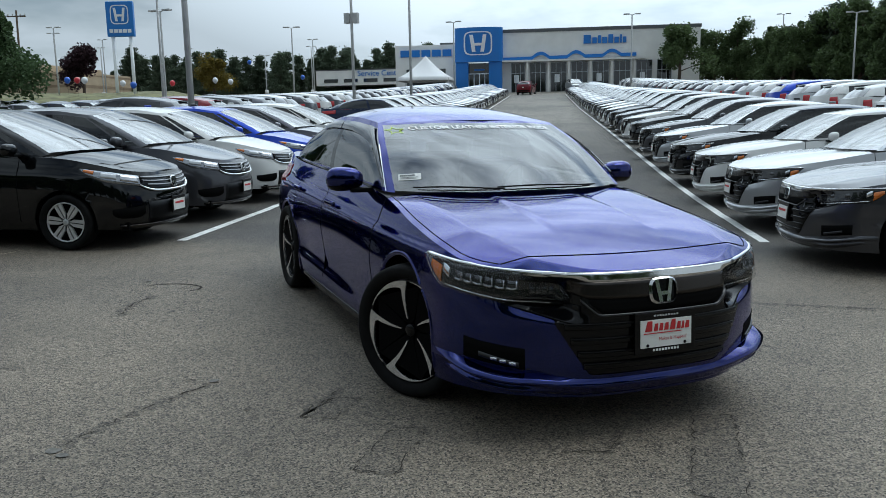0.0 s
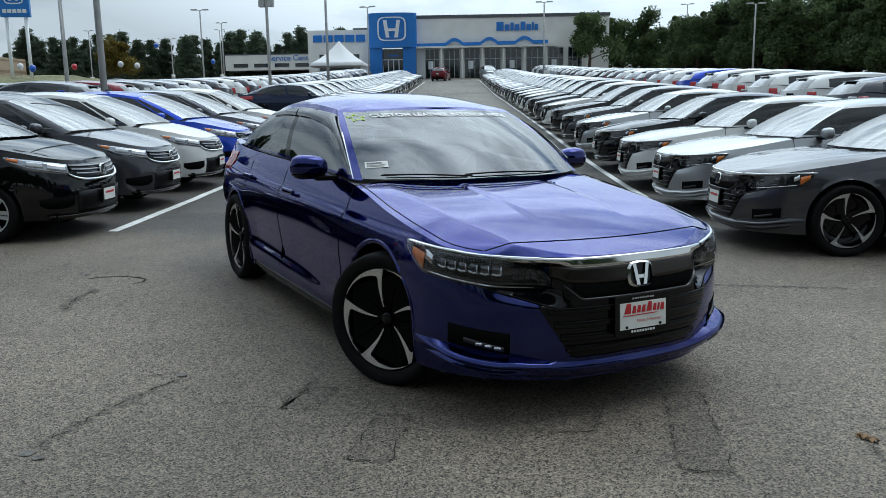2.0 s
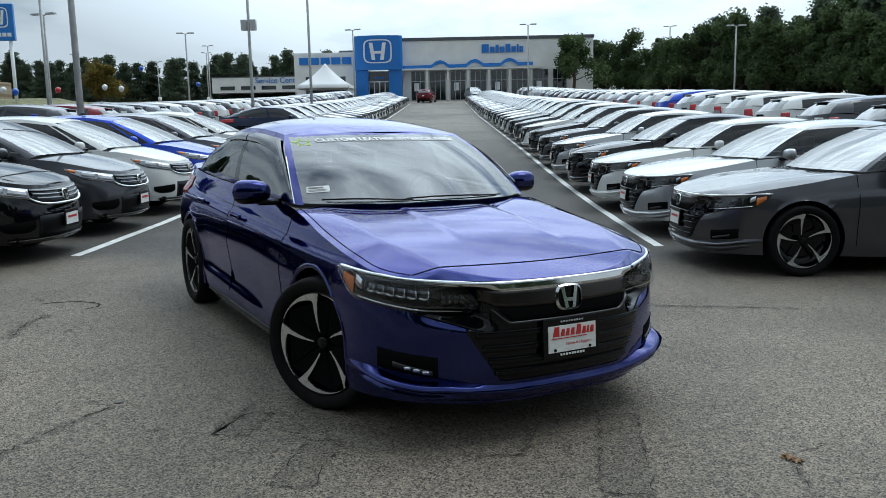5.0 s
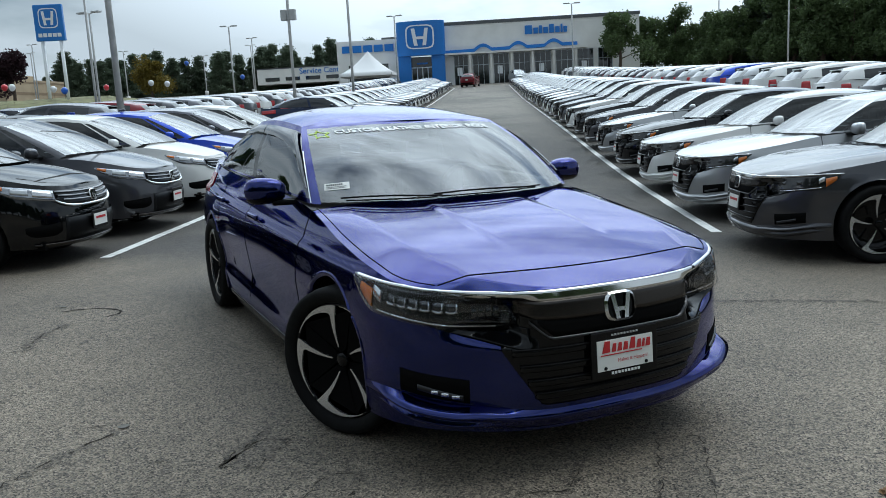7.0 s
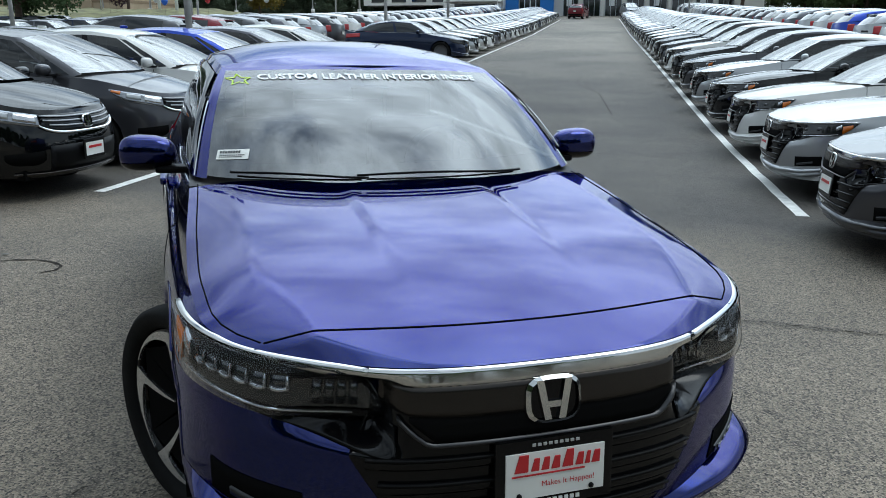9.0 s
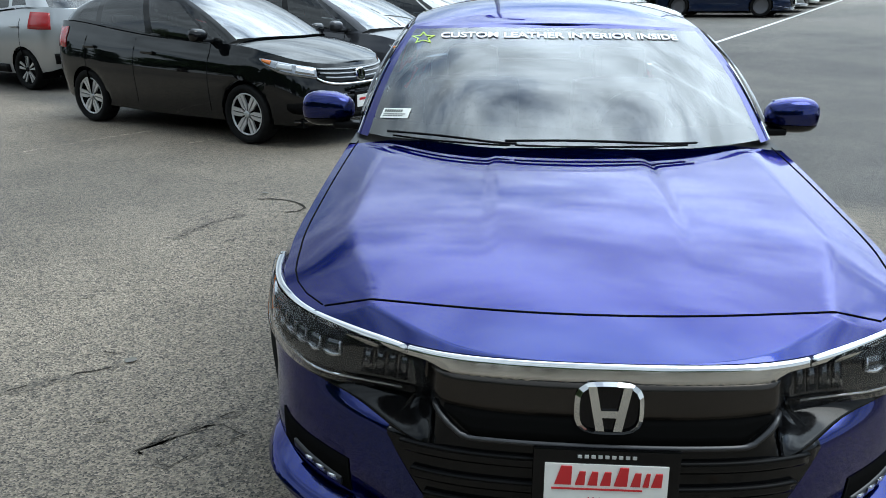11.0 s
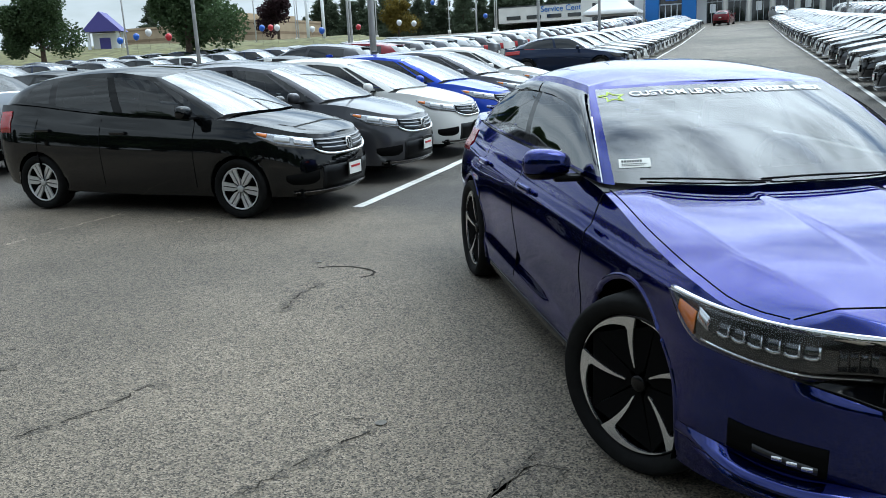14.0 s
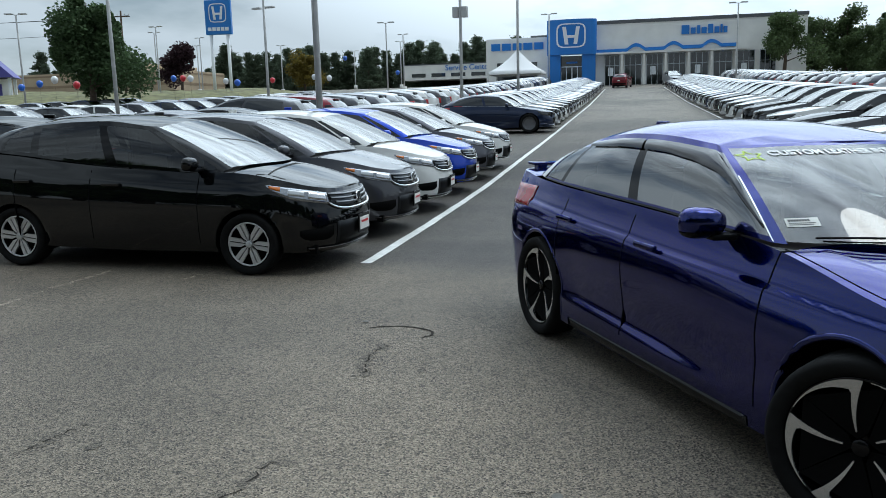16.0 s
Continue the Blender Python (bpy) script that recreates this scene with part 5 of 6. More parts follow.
# sedans further along on the left
civ0 = build_car("sedan_car", SEDAN, M["navy"], 0, (0.96, 0.97, 0.98), rim_share=0.72, wheel_style="five")[0]
n = 27
row_of({0: (civ0, M["navy"])}, [(-5.0, 32.4 + 2.45 * i, rng.uniform(-1.5, 1.5), 0) for i in range(n)], ["navy"] + [rng.choice(("silver", "white", "silver", "champagne", "white", "grey", "navy")) for _ in range(n)], "sedan", "sedans along the left of the aisle")
# tall cars behind both rows
suv1, suv1_form = build_car("crossover_car", CROSS, M["silver"], 1, (1.06, 1.06, 1.07), wheel_style="five", rim_share=0.72)
suv0 = build_car("crossover_car", HATCH, M["silver"], 0, (1.12, 1.09, 1.12), wheel_style="five", rim_share=0.72)[0]
suvb = build_car("crossover_car", HATCH, M["silver"], 0, (1.20, 1.14, 1.17), wheel_style="five", rim_share=0.72)[0]
row_of({1: (suv1, M["silver"])}, [(-13.55, 10.45, 180, 1)], ["silver"], "crossover", "crossovers backed to the hatchbacks")
n = 30
row_of({0: (suv0, M["silver"])}, [(-13.7, 23.4 + 2.5 * i, 180 + rng.uniform(-1, 1), 0) for i in range(n)], ["darkgrey", "red", "darkgrey", "grey", "silver", "darkgrey"] + [rng.choice(("darkgrey", "grey", "silver", "black", "white", "navy", "darkgrey")) for _ in range(n)], "crossover", "crossovers backed to the hatchbacks")
n = 34
row_of({0: (suvb, M["silver"])}, [(12.7, 9.4 + 2.72 * i, rng.uniform(-1, 1), 0) for i in range(n)], ["silver", "grey", "darkgrey", "grey", "darkgrey", "white", "white", "white", "silver", "blue", "white"] + [rng.choice(("white", "darkgrey", "grey", "white", "black", "silver")) for _ in range(n)], "large crossover", "large crossovers backed to the sedans")
# low cars between the crossovers
lowc = build_car("sedan_car", SEDAN, M["black"], 0, (0.97, 0.97, 0.97), rim_share=0.72, wheel_style="five")[0]
row_of({0: (lowc, M["black"])}, [(-13.4, 13.1 + 2.55 * i, 180, 0) for i in range(4)], ["black", "darkgrey", "grey", "black"], "sedan", "sedans backed to the hatchbacks")
# rows further left across the lot
far0 = build_car("sedan_car", SEDAN, M["grey"], 0, (0.98, 0.98, 1.0), rim_share=0.72, wheel_style="five")[0]
spots = [(x, y + rng.uniform(-0.2, 0.2), d, 0) for x, d, ya, yb in ((-22.5, 0, 12, 62), (-29.0, 180, 14, 66), (-38.0, 0, 24, 60)) for y in np.arange(ya, yb, 2.7) if rng.random() < 0.93]
row_of({0: (far0, M["grey"])}, spots, [rng.choice(("darkgrey", "black", "white", "grey", "silver", "darkgrey", "navy")) for _ in spots], "sedan", "sedans across the lot")
# two cars by the showroom
row_of({0: (copy_thing(suv0, Matrix()), M["silver"])}, [(-1.9, 104.5, 80, 0)], ["red"], "crossover", "cars by the showroom")
row_of({0: (copy_thing(suvb, Matrix()), M["silver"])}, [(4.2, 105.5, -80, 0)], ["silver"], "crossover", "cars by the showroom")
for c, own, fresh, label, group in CARS:
    tagged(c, label, "car", group)
for c, own, fresh, label, group in CARS:
    if fresh != own:
        recolour(c, own, fresh)

# ---------------- showroom ----------------
TILT = pose(0, 0, 0, 0, -1.2, 0)


def showroom():
    b = empty("showroom_building", Matrix.Translation((0, 116, 4.6)) @ TILT)
    tagged(b, "white car showroom with a blue entrance tower and long window front", "building")
    boxes("wall", [(7.6, 15.3, 4.15 + 0.0, 26.8, 30, 8.3)], M["wallwhite"], b, "white rendered main block")
    boxes("wall", [(-16.5, 15.3, 3.45, 8.9, 30, 6.9)], M["wallwhite"], b, "lower white block")
    boxes("roof_edge", [(7.6, 15.3, 8.45, 27.0, 30.2, 0.45)], M["roofgrey"], b, "dark roof edge")
    boxes("roof_edge", [(-13.8, 18, 7.6, 4.2, 14, 1.0)], M["roofgrey"], b)
    # entrance tower
    n = 16
    pts = []
    for i in range(n + 1):
        a = math.pi * i / n
        pts.append((-9.0 - 3.35 * math.cos(a), -0.6 - 1.4 * math.sin(a) ** 0.8))
    bm = bmesh.new()
    lo = [bm.verts.new((x, y, 4.3)) for x, y in pts]
    hi = [bm.verts.new((x, y, 8.9)) for x, y in pts]
    for i in range(n):
        bm.faces.new((lo[i], lo[i + 1], hi[i + 1], hi[i]))
    bm.faces.new(hi)
    bm.faces.new(lo[::-1])
    part("tower", bm, M["signblue"], b, "blue curved entrance tower")
    for row_ in ((-11.35, -0.4, 2.15, 1.7, 1.6, 4.3), (-6.7, -0.4, 2.15, 1.8, 1.6, 4.3)):
        boxes("tower_foot", [row_], M["signblue"], b)
    e = boxes("entrance", [(-9.0, 0.1, 2.1, 3.2, 0.2, 4.2)], M["shopglass"], b, "dark glass entrance")
    boxes("door_frame", [(-9.0 + d, -0.03, 1.35, 0.12, 0.1, 2.7) for d in (-1.5, -0.75, 0, 0.75, 1.5)] + [(-9.0, -0.03, 2.75, 3.1, 0.1, 0.14)], M["signwhite"], e)
    boxes("entrance_band", [(-9.0, -0.05, 3.3, 1.5, 0.06, 0.22)], M["signblue"], e)
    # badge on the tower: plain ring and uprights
    bm = bmesh.new()
    for i in range(32):
        def q(j, r):
            a = 2 * math.pi * j / 32
            c, s = math.cos(a), math.sin(a)
            k = (abs(c) ** 5 + abs(s) ** 5) ** (-0.2)
            return (-9.0 + c * k * 1.95 * r, -2.13, 6.75 + s * k * 1.6 * r)
        bm.faces.new([bm.verts.new(p) for p in (q(i, 1), q(i + 1, 1), q(i + 1, 0.9), q(i, 0.9))])
    for s in (-1, 1):
        vs = box(bm, -9.0 + s * 0.75, -2.13, 6.75, 0.5, 0.08, 2.3)
        for v in vs:
            v.co.x += s * 0.15 * (v.co.z - 6.75)
    box(bm, -9.0, -2.13, 6.62, 1.1, 0.08, 0.36)
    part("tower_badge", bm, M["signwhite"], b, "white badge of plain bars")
    # plain block signs
    for i in range(5):
        boxes("sign_block", [(-19.55 + 1.5 * i, -0.02 + 0.15 - 0.0, 5.75, 1.25, 0.25, 0.95)], M["signblue"], b, "blue sign block", bevel=0.03)
    x = 5.3
    for w, h in ((1.15, 1.15), (0.7, 0.8), (0.5, 1.05), (0.75, 0.8), (0.75, 1.15), (0.7, 0.8), (0.3, 1.1), (0.55, 0.8)):
        boxes("sign_block", [(x + w / 2, 0.15, 6.45 + h / 2, w * 0.86, 0.25, h)], M["signblue"], b, "blue sign block", bevel=0.03)
        x += w + 0.07
    # blue wave along the canopy
    path = [(-5.7 + 18.2 * i / 90, 0.12, 4.62 + 0.0 + (0.62 * max(0.0, math.sin((i / 90 - 0.22) * 2 * math.pi * 3 / 0.80)) ** 1.0 if i / 90 > 0.22 else 0.0) + 0.012 * i / 90 * 20) for i in range(91)]
    bm = bmesh.new()
    prev = None
    for p in path:
        cur = [bm.verts.new((p[0], y, p[2] + dz)) for y, dz in ((-0.15, -0.22), (-0.15, 0.22), (0.2, 0.22), (0.2, -0.22))]
        if prev:
            for j in range(4):
                bm.faces.new((prev[j], prev[(j + 1) % 4], cur[(j + 1) % 4], cur[j]))
        prev = cur
    part("wave_band", bm, M["signblue"], b, "blue wave-shaped band")
    # glazing bays and columns
    xs = [-4.9, -2.3, 0.6, 3.4, 6.3, 9.2, 12.2, 15.0, 17.6]
    for i in range(8):
        a, c = xs[i] + 0.35, xs[i + 1] - 0.35
        g = boxes("shop_window", [((a + c) / 2, 0.27, 2.05, c - a, 0.14, 4.1)], M["shopglass"], b, "tall dark shop window")
        for j in range(4):
            boxes("window_bar", [(a + (c - a) * j / 3, 0.17, 2.05, 0.07, 0.08, 4.1)], M["alum"], g)
        for z in (0.05, 2.7, 4.05):
            boxes("window_bar", [((a + c) / 2, 0.165, z, c - a, 0.08, 0.07)], M["alum"], g)
        if i % 2 == 0:
            boxes("window_poster", [((a + c) / 2 - 0.2, 0.16, 1.9, 0.7, 0.03, 1.1)], M["signwhite"], g)
    for x in xs[1:-2]:
        boxes("canopy_column", [(x, -0.9, 2.15, 0.22, 0.22, 4.3)], M["wallwhite"], b)
    boxes("canopy", [(4.0, -0.55, 4.28, 19.5, 1.3, 0.24)], M["wallwhite"], b)
    boxes("shop_window", [(-16.6, 0.28, 1.9, 5.6, 0.14, 3.4)], M["shopglass"], b, "dark shop window")
    return b


showroom()


def service_block():
    b = empty("service_building", Matrix.Translation((-30, 160, 7.4)) @ TILT)
    tagged(b, "low white service building with a narrow window band", "building")
    boxes("wall", [(-3.0, 8, 1.45, 24, 16, 2.9)], M["wallwhite"], b)
    boxes("roof_edge", [(-3.0, 8, 2.98, 24.2, 16.2, 0.2)], M["roofgrey"], b)
    for x in (-12.0, -8.0, -4.0, 0.0):
        boxes("window", [(x, -0.03, 0.9, 2.8, 0.1, 0.7)], M["shopglass"], b)
    cu = bpy.data.curves.new("service_lettering", "FONT")
    cu.body = "Service Center"
    cu.size, cu.extrude, cu.align_x = 1.5, 0.06, "LEFT"
    cu.materials.append(M["signblue"])
    t = new("service_lettering", cu)
    t.parent = b
    t.matrix_basis = pose(-6.6, -0.1, 1.75, 90, 0, 0)


service_block()


def tent():
    b = empty("event_tent", Matrix.Translation((-15.7, 110, ground_z(-15.7, 110))) @ TILT)
    tagged(b, "white peaked canvas tent on poles", "tent")
    rows = []
    for i in range(9):
        t = i / 8
        r = 3.6 * (1 - t) ** 1.0
        z = 2.2 + 3.0 * (t ** 1.0) * (0.55 + 0.45 * t)
        ring = []
        for j in range(17):
            a = 2 * math.pi * j / 16
            c, s = math.cos(a + math.pi / 4), math.sin(a + math.pi / 4)
            k = (abs(c) ** 8 + abs(s) ** 8) ** (-1 / 8)
            ring.append((c * k * r, s * k * r, z))
        rows.append(ring)
    rows.insert(0, [(p[0], p[1], p[2] - 0.35) for p in rows[0]])
    obj("canopy", mesh_of("canopy", *sheet(rows), M["tent"]), b)
    for x in (-3.4, 3.4):
        for y in (-3.4, 3.4):
            vs, fs = tube([(x, y, 0), (x, y, 2.1)], 0.05, 8)
            obj("tent_pole", mesh_of("tent_pole", vs, fs, M["pole"]), b)


tent()


def pylon_sign():
    z = ground_z(-50.4, 95)
    b = empty("pylon_sign", Matrix.Translation((-50.4, 95, z)) @ TILT @ pose(0, 0, 0, 0, 0, 8))
    tagged(b, "tall blue pylon sign with white shapes on two legs", "sign")
    h = 8.25
    for x in (-1.05, 1.05):
        vs, fs = tube([(x, 0, 0), (x, 0, h)], 0.2, 12)
        obj("sign_leg", mesh_of("sign_leg", vs, fs, M["signwhite"]), b, "white steel leg")
    boxes("sign_panel", [(0, 0, h + 1.85, 3.25, 0.6, 4.1)], M["signblue"], b, "blue sign panel", bevel=0.1)
    for i in range(5):
        boxes("sign_shape", [(-1.08 + 0.54 * i, -0.33, h + 0.45, 0.42, 0.06, 0.42)], M["signwhite"], b)
    bm = bmesh.new()
    for i in range(32):
        def q(j, r):
            a = 2 * math.pi * j / 32
            c, s = math.cos(a), math.sin(a)
            k = (abs(c) ** 5 + abs(s) ** 5) ** (-0.2)
            return (c * k * 1.08 * r, -0.34, h + 2.35 + s * k * 1.12 * r)
        bm.faces.new([bm.verts.new(p) for p in (q(i, 1), q(i + 1, 1), q(i + 1, 0.9), q(i, 0.9))])
    for s in (-1, 1):
        vs = box(bm, s * 0.46, -0.34, h + 2.35, 0.28, 0.06, 1.56)
        for v in vs:
            v.co.x += s * 0.13 * (v.co.z - h - 2.35)
    box(bm, 0, -0.34, h + 2.25, 0.72, 0.06, 0.24)
    part("sign_badge", bm, M["signwhite"], b)


pylon_sign()

# ---------------- lamp posts ----------------
POSTS = {}


def lamp_post(x, y, h, r=0.075, heads=2, boxed=False, lean=-1.2, turn=0.0):
    b = empty("street_lamp", Matrix.Translation((x, y, ground_z(x, y))) @ pose(0, 0, 0, 0, lean, turn))
    tagged(b, "tall grey steel lamp post with flat twin heads" if not boxed else "grey steel lamp post with a loudspeaker box", "street lamp", "lamp posts of the lot")
    vs, fs = tube([(0, 0, 0), (0, 0, h * 0.5), (0, 0, h)], r, 10, r * 0.72)
    obj("pole", mesh_of("pole", vs, fs, M["pole"]), b)
    vs, fs = tube([(0, 0, 0), (0, 0, 0.7)], r * 3.2, 14)
    obj("concrete_base", mesh_of("concrete_base", vs, fs, M["wallwhite"]), b)
    for s in (-1, 1):
        bm = bmesh.new()
        box(bm, s * 0.55, 0, h + 0.05, 0.62, 0.32, 0.11, 0.03)
        part("lamp_head", bm, M["pole"], b)
        vs, fs = tube([(0, 0, h - 0.05), (s * 0.3, 0, h + 0.03)], 0.03, 6)
        obj("arm", mesh_of("arm", vs, fs, M["pole"]), b)
    if boxed:
        for s in (-1, 1):
            boxes("loudspeaker", [(s * 0.22, 0, h * 0.62, 0.28, 0.26, 0.5)], M["pole"], b, "", bevel=0.04)
    return b


for x, y, h, r, boxed in ((-8.75, 20.2, 8.6, 0.085, False), (-9.15, 39.8, 8.3, 0.085, True), (-7.0, 44.0, 8.2, 0.08, False), (-9.6, 89, 8.1, 0.09, False), (8.8, 86, 8.1, 0.09, False),
                          (26.7, 76, 7.0, 0.09, False), (30.5, 112, 9.2, 0.1, False), (-24.7, 52, 7.0, 0.08, False), (-25.6, 83, 7.7, 0.09, False), (-68.6, 110, 9.5, 0.1, False), (-78.7, 140, 8.5, 0.11, False),
                          (-51.8, 150, 7.0, 0.1, False), (-50.0, 60, 8.4, 0.09, False), (-21.0, 30, 7.6, 0.085, False), (-56, 90, 9.0, 0.09, False), (-67, 120, 9.0, 0.1, False), (-21.0, 44, 7.4, 0.08, False),
                          (-40, 140, 8.0, 0.1, False), (-34, 120, 8.2, 0.1, False), (-60, 135, 8.0, 0.1, False)):
    lamp_post(x, y, h, r, 2, boxed, turn=rng.uniform(-20, 20))


# ---------------- trees ----------------
def tree_mesh(name, h, w, base, seed, leaves, size, form="round", leaf="leaf"):
    """A trunk with limbs and a crown of many small leaf clumps."""
    r = random.Random(seed)
    root = empty(name)
    vs, fs = tube([(0, 0, -0.3), (0.1, 0, h * 0.3), (0, 0.08, h * 0.62), (0, 0, h * 0.93)], 0.028 * h + 0.05, 9, 0.02)
    limbs = []
    for i in range(11):
        a, z = r.uniform(0, 6.28), h * (base + (0.92 - base) * (i + r.random()) / 11)
        t = (z / h - base) / (1 - base)
        reach = w * (1 - 0.75 * t) * r.uniform(0.55, 0.95)
        tip = (reach * math.cos(a), reach * math.sin(a), z + (0.12 * h * (1 - t) if form == "round" else -0.02 * h))
        limbs.append((tip, reach))
        v, f = tube([(0, 0, z * 0.92), (tip[0] * 0.5, tip[1] * 0.5, (z + tip[2]) / 2), tip], 0.010 * h, 5, 0.012)
        fs += [tuple(k + len(vs) for k in q) for q in f]
        vs += v
    obj("trunk", mesh_of("trunk", vs, fs, M["bark"]), root)
    lv, lf = [], []
    lobes = [(tip, max(reach * 0.55, 0.12 * w)) for tip, reach in limbs] + [((r.uniform(-.35, .35) * w, r.uniform(-.35, .35) * w, h * (base + (1 - base) * r.uniform(0.2, 0.85))), w * r.uniform(0.30, 0.5)) for _ in range(9)]
    boughs = []
    for i in range(44):
        t = (i + r.random()) / 44
        boughs.append((h * (base + (0.99 - base) * t), r.uniform(0, 6.28), w * (1 - t) ** 0.72 * r.uniform(0.40, 1.15)))
    for k in range(leaves):
        c, rad = lobes[k % len(lobes)]
        if form == "pine":
            # leaf clumps lie along level boughs of uneven reach
            z, a, reach = boughs[k % len(boughs)]
            q = r.random() ** 0.7
            p = Vector((reach * q * math.cos(a), reach * q * math.sin(a), z + 0.10 * reach * q)) + Vector((r.gauss(0, 1), r.gauss(0, 1), r.gauss(0, 0.45))) * (0.10 + 0.13 * w * (1 - 0.5 * q))
        else:
            d = Vector((r.gauss(0, 1), r.gauss(0, 1), r.gauss(0, 0.85))).normalized() * rad * (0.45 + 0.6 * r.random())
            p = Vector(c) + d
            p.z = max(p.z, h * base * 0.85)
        s = size * r.uniform(0.6, 1.5)
        u = Vector((r.gauss(0, 1), r.gauss(0, 1), r.gauss(0, 0.6))).normalized()
        v = u.orthogonal().normalized()
        v.rotate(Matrix.Rotation(r.uniform(0, 6.28), 3, u))
        n0 = len(lv)
        lv += [p + u * s, p + v * s * 0.55 + u * s * 0.15, p - u * s * 0.8, p - v * s * 0.6]
        lf.append((n0, n0 + 1, n0 + 2, n0 + 3))
    obj("crown", mesh_of("crown", lv, lf, M[leaf], False), root)
    return root


def plant(proto, first, x, y, s, label, group, cat="tree"):
    m = Matrix.Translation((x, y, ground_z(x, y) - 0.1)) @ pose(0, 0, 0, 0, 0, rng.uniform(0, 360)) @ Matrix.Scale(s, 4)
    if first:
        proto.matrix_basis = m
        c = proto
    else:
        c = copy_thing(proto, m)
    return tagged(c, label, cat, group)


PINES = [tree_mesh("pine_tree", 14, 5.6, 0.06, 40 + i, 8500, 0.27, "pine", "leafdark") for i in range(3)]
OAKS = [tree_mesh("broadleaf_tree", 12, 4.0, 0.05, 60 + i, 12000, 0.22, "round", "leaf") for i in range(3)]
started = set()


def scatter(protos, spots, label, group):
    for i, (x, y, s) in enumerate(spots):
        p = protos[i % len(protos)]
        plant(p, p.name not in started, x, y, s, label, group)
        started.add(p.name)


r2 = random.Random(21)
scatter(PINES, [(-137 + 1.0 * i + r2.uniform(-1, 1), 172 + r2.uniform(-6, 14), r2.uniform(0.60, 1.05) * (0.74 if i < 44 else 1.06)) for i in range(118)], "dark green pine at the edge of the lot", "pines behind the lot")
scatter(OAKS, [(23 + r2.uniform(-1, 1.5) + 1.0 * i + (i % 3) * 1.6, 128 - 2.2 * i + r2.uniform(-2, 2), r2.uniform(0.85, 1.15) * min(0.70 + 0.030 * i, 1.05)) for i in range(36)], "tall green broadleaf tree in dense woodland", "woodland beside the lot")
scatter(PINES, [(30 + 0.95 * i + r2.uniform(-2, 2), 126 - 2.3 * i, r2.uniform(0.85, 1.2) * min(0.74 + 0.030 * i, 1.05)) for i in range(26)], "tall dark pine in dense woodland", "woodland beside the lot")
scatter(OAKS, [(36 + 1.0 * i + r2.uniform(-2, 2), 128 - 2.6 * i, r2.uniform(0.95, 1.3) * min(0.74 + 0.03 * i, 1.05)) for i in range(26)], "tall green broadleaf tree in dense woodland", "woodland beside the lot")
big = tree_mesh("broadleaf_tree", 9.5, 4.3, 0.14, 71, 42000, 0.14, "round", "leafdeep")
plant(big, True, -41.7, 57.2, 1.0, "large dark green tree behind the parked cars", "trees across the lot")
plant(big, False, -61.5, 62, 0.95, "large dark green tree behind the parked cars", "trees across the lot")
small = tree_mesh("broadleaf_tree", 7.5, 3.3, 0.28, 72, 9000, 0.15, "round", "leaf")
plant(small, True, 17.4, 111, 1.1, "small light green tree in front of the showroom", "trees by the showroom")
red = tree_mesh("copper_tree", 7.5, 3.0, 0.22, 73, 8000, 0.17, "round", "leafred")
plant(red, True, -66, 112, 1.1, "dark copper-leaved tree across the lot", "trees across the lot")
yel = tree_mesh("yellowing_tree", 6.0, 3.2, 0.15, 74, 7000, 0.17, "round", "leafyellow")
plant(yel, True, -58, 140, 1.15, "yellowing small tree across the lot", "trees across the lot")


# ---------------- tan store and blue-roofed hut ----------------
def tan_store():
    z = ground_z(-110, 140) + 0.2
    b = empty("store_building", Matrix.Translation((-104, 140, z)) @ TILT)
    tagged(b, "long low tan store building with brown bands", "building")
    boxes("wall", [(0, 10, 1.9, 40, 20, 3.8)], M["tan"], b)
    boxes("wall_band", [(0, -0.02 + 10, 1.3, 40.1, 20.1, 0.5), (0, 10, 3.3, 40.1, 20.1, 0.3)], M["tandark"], b)
    boxes("raised_front", [(8, 9.8, 2.6, 12, 20, 5.2)], M["tan"], b)


tan_store()


def hut():
    b = empty("blue_roofed_hut", Matrix.Translation((-80.0, 91.4, ground_z(-80, 91.4))) @ TILT @ pose(0, 0, 0, 0, 0, 28) @ Matrix.Diagonal((1.15, 1.15, 1.5, 1)))
    tagged(b, "small hut with a steep blue roof and white posts", "hut")
    for x in (-1.6, 1.6):
        for y in (-1.2, 1.2):
            boxes("post", [(x, y, 1.2, 0.3, 0.3, 2.4)], M["signwhite"], b)
    boxes("wall", [(0, 0.4, 1.1, 2.6, 1.8, 2.2)], M["wallwhite"], b)
    boxes("doorway", [(0, -0.51, 0.9, 1.2, 0.06, 1.8)], M["hutblue"], b, "blue doorway")
    bm = bmesh.new()
    v = [bm.verts.new(p) for p in ((-2.2, -1.9, 2.3), (2.2, -1.9, 2.3), (2.2, 1.9, 2.3), (-2.2, 1.9, 2.3), (0, -1.9, 4.0), (0, 1.9, 4.0))]
    for f in ((0, 1, 4), (1, 2, 5, 4), (2, 3, 5), (3, 0, 4, 5), (3, 2, 1, 0)):
        bm.faces.new([v[i] for i in f])
    part("roof", bm, M["hutblue"], b, "steep blue roof")


hut()


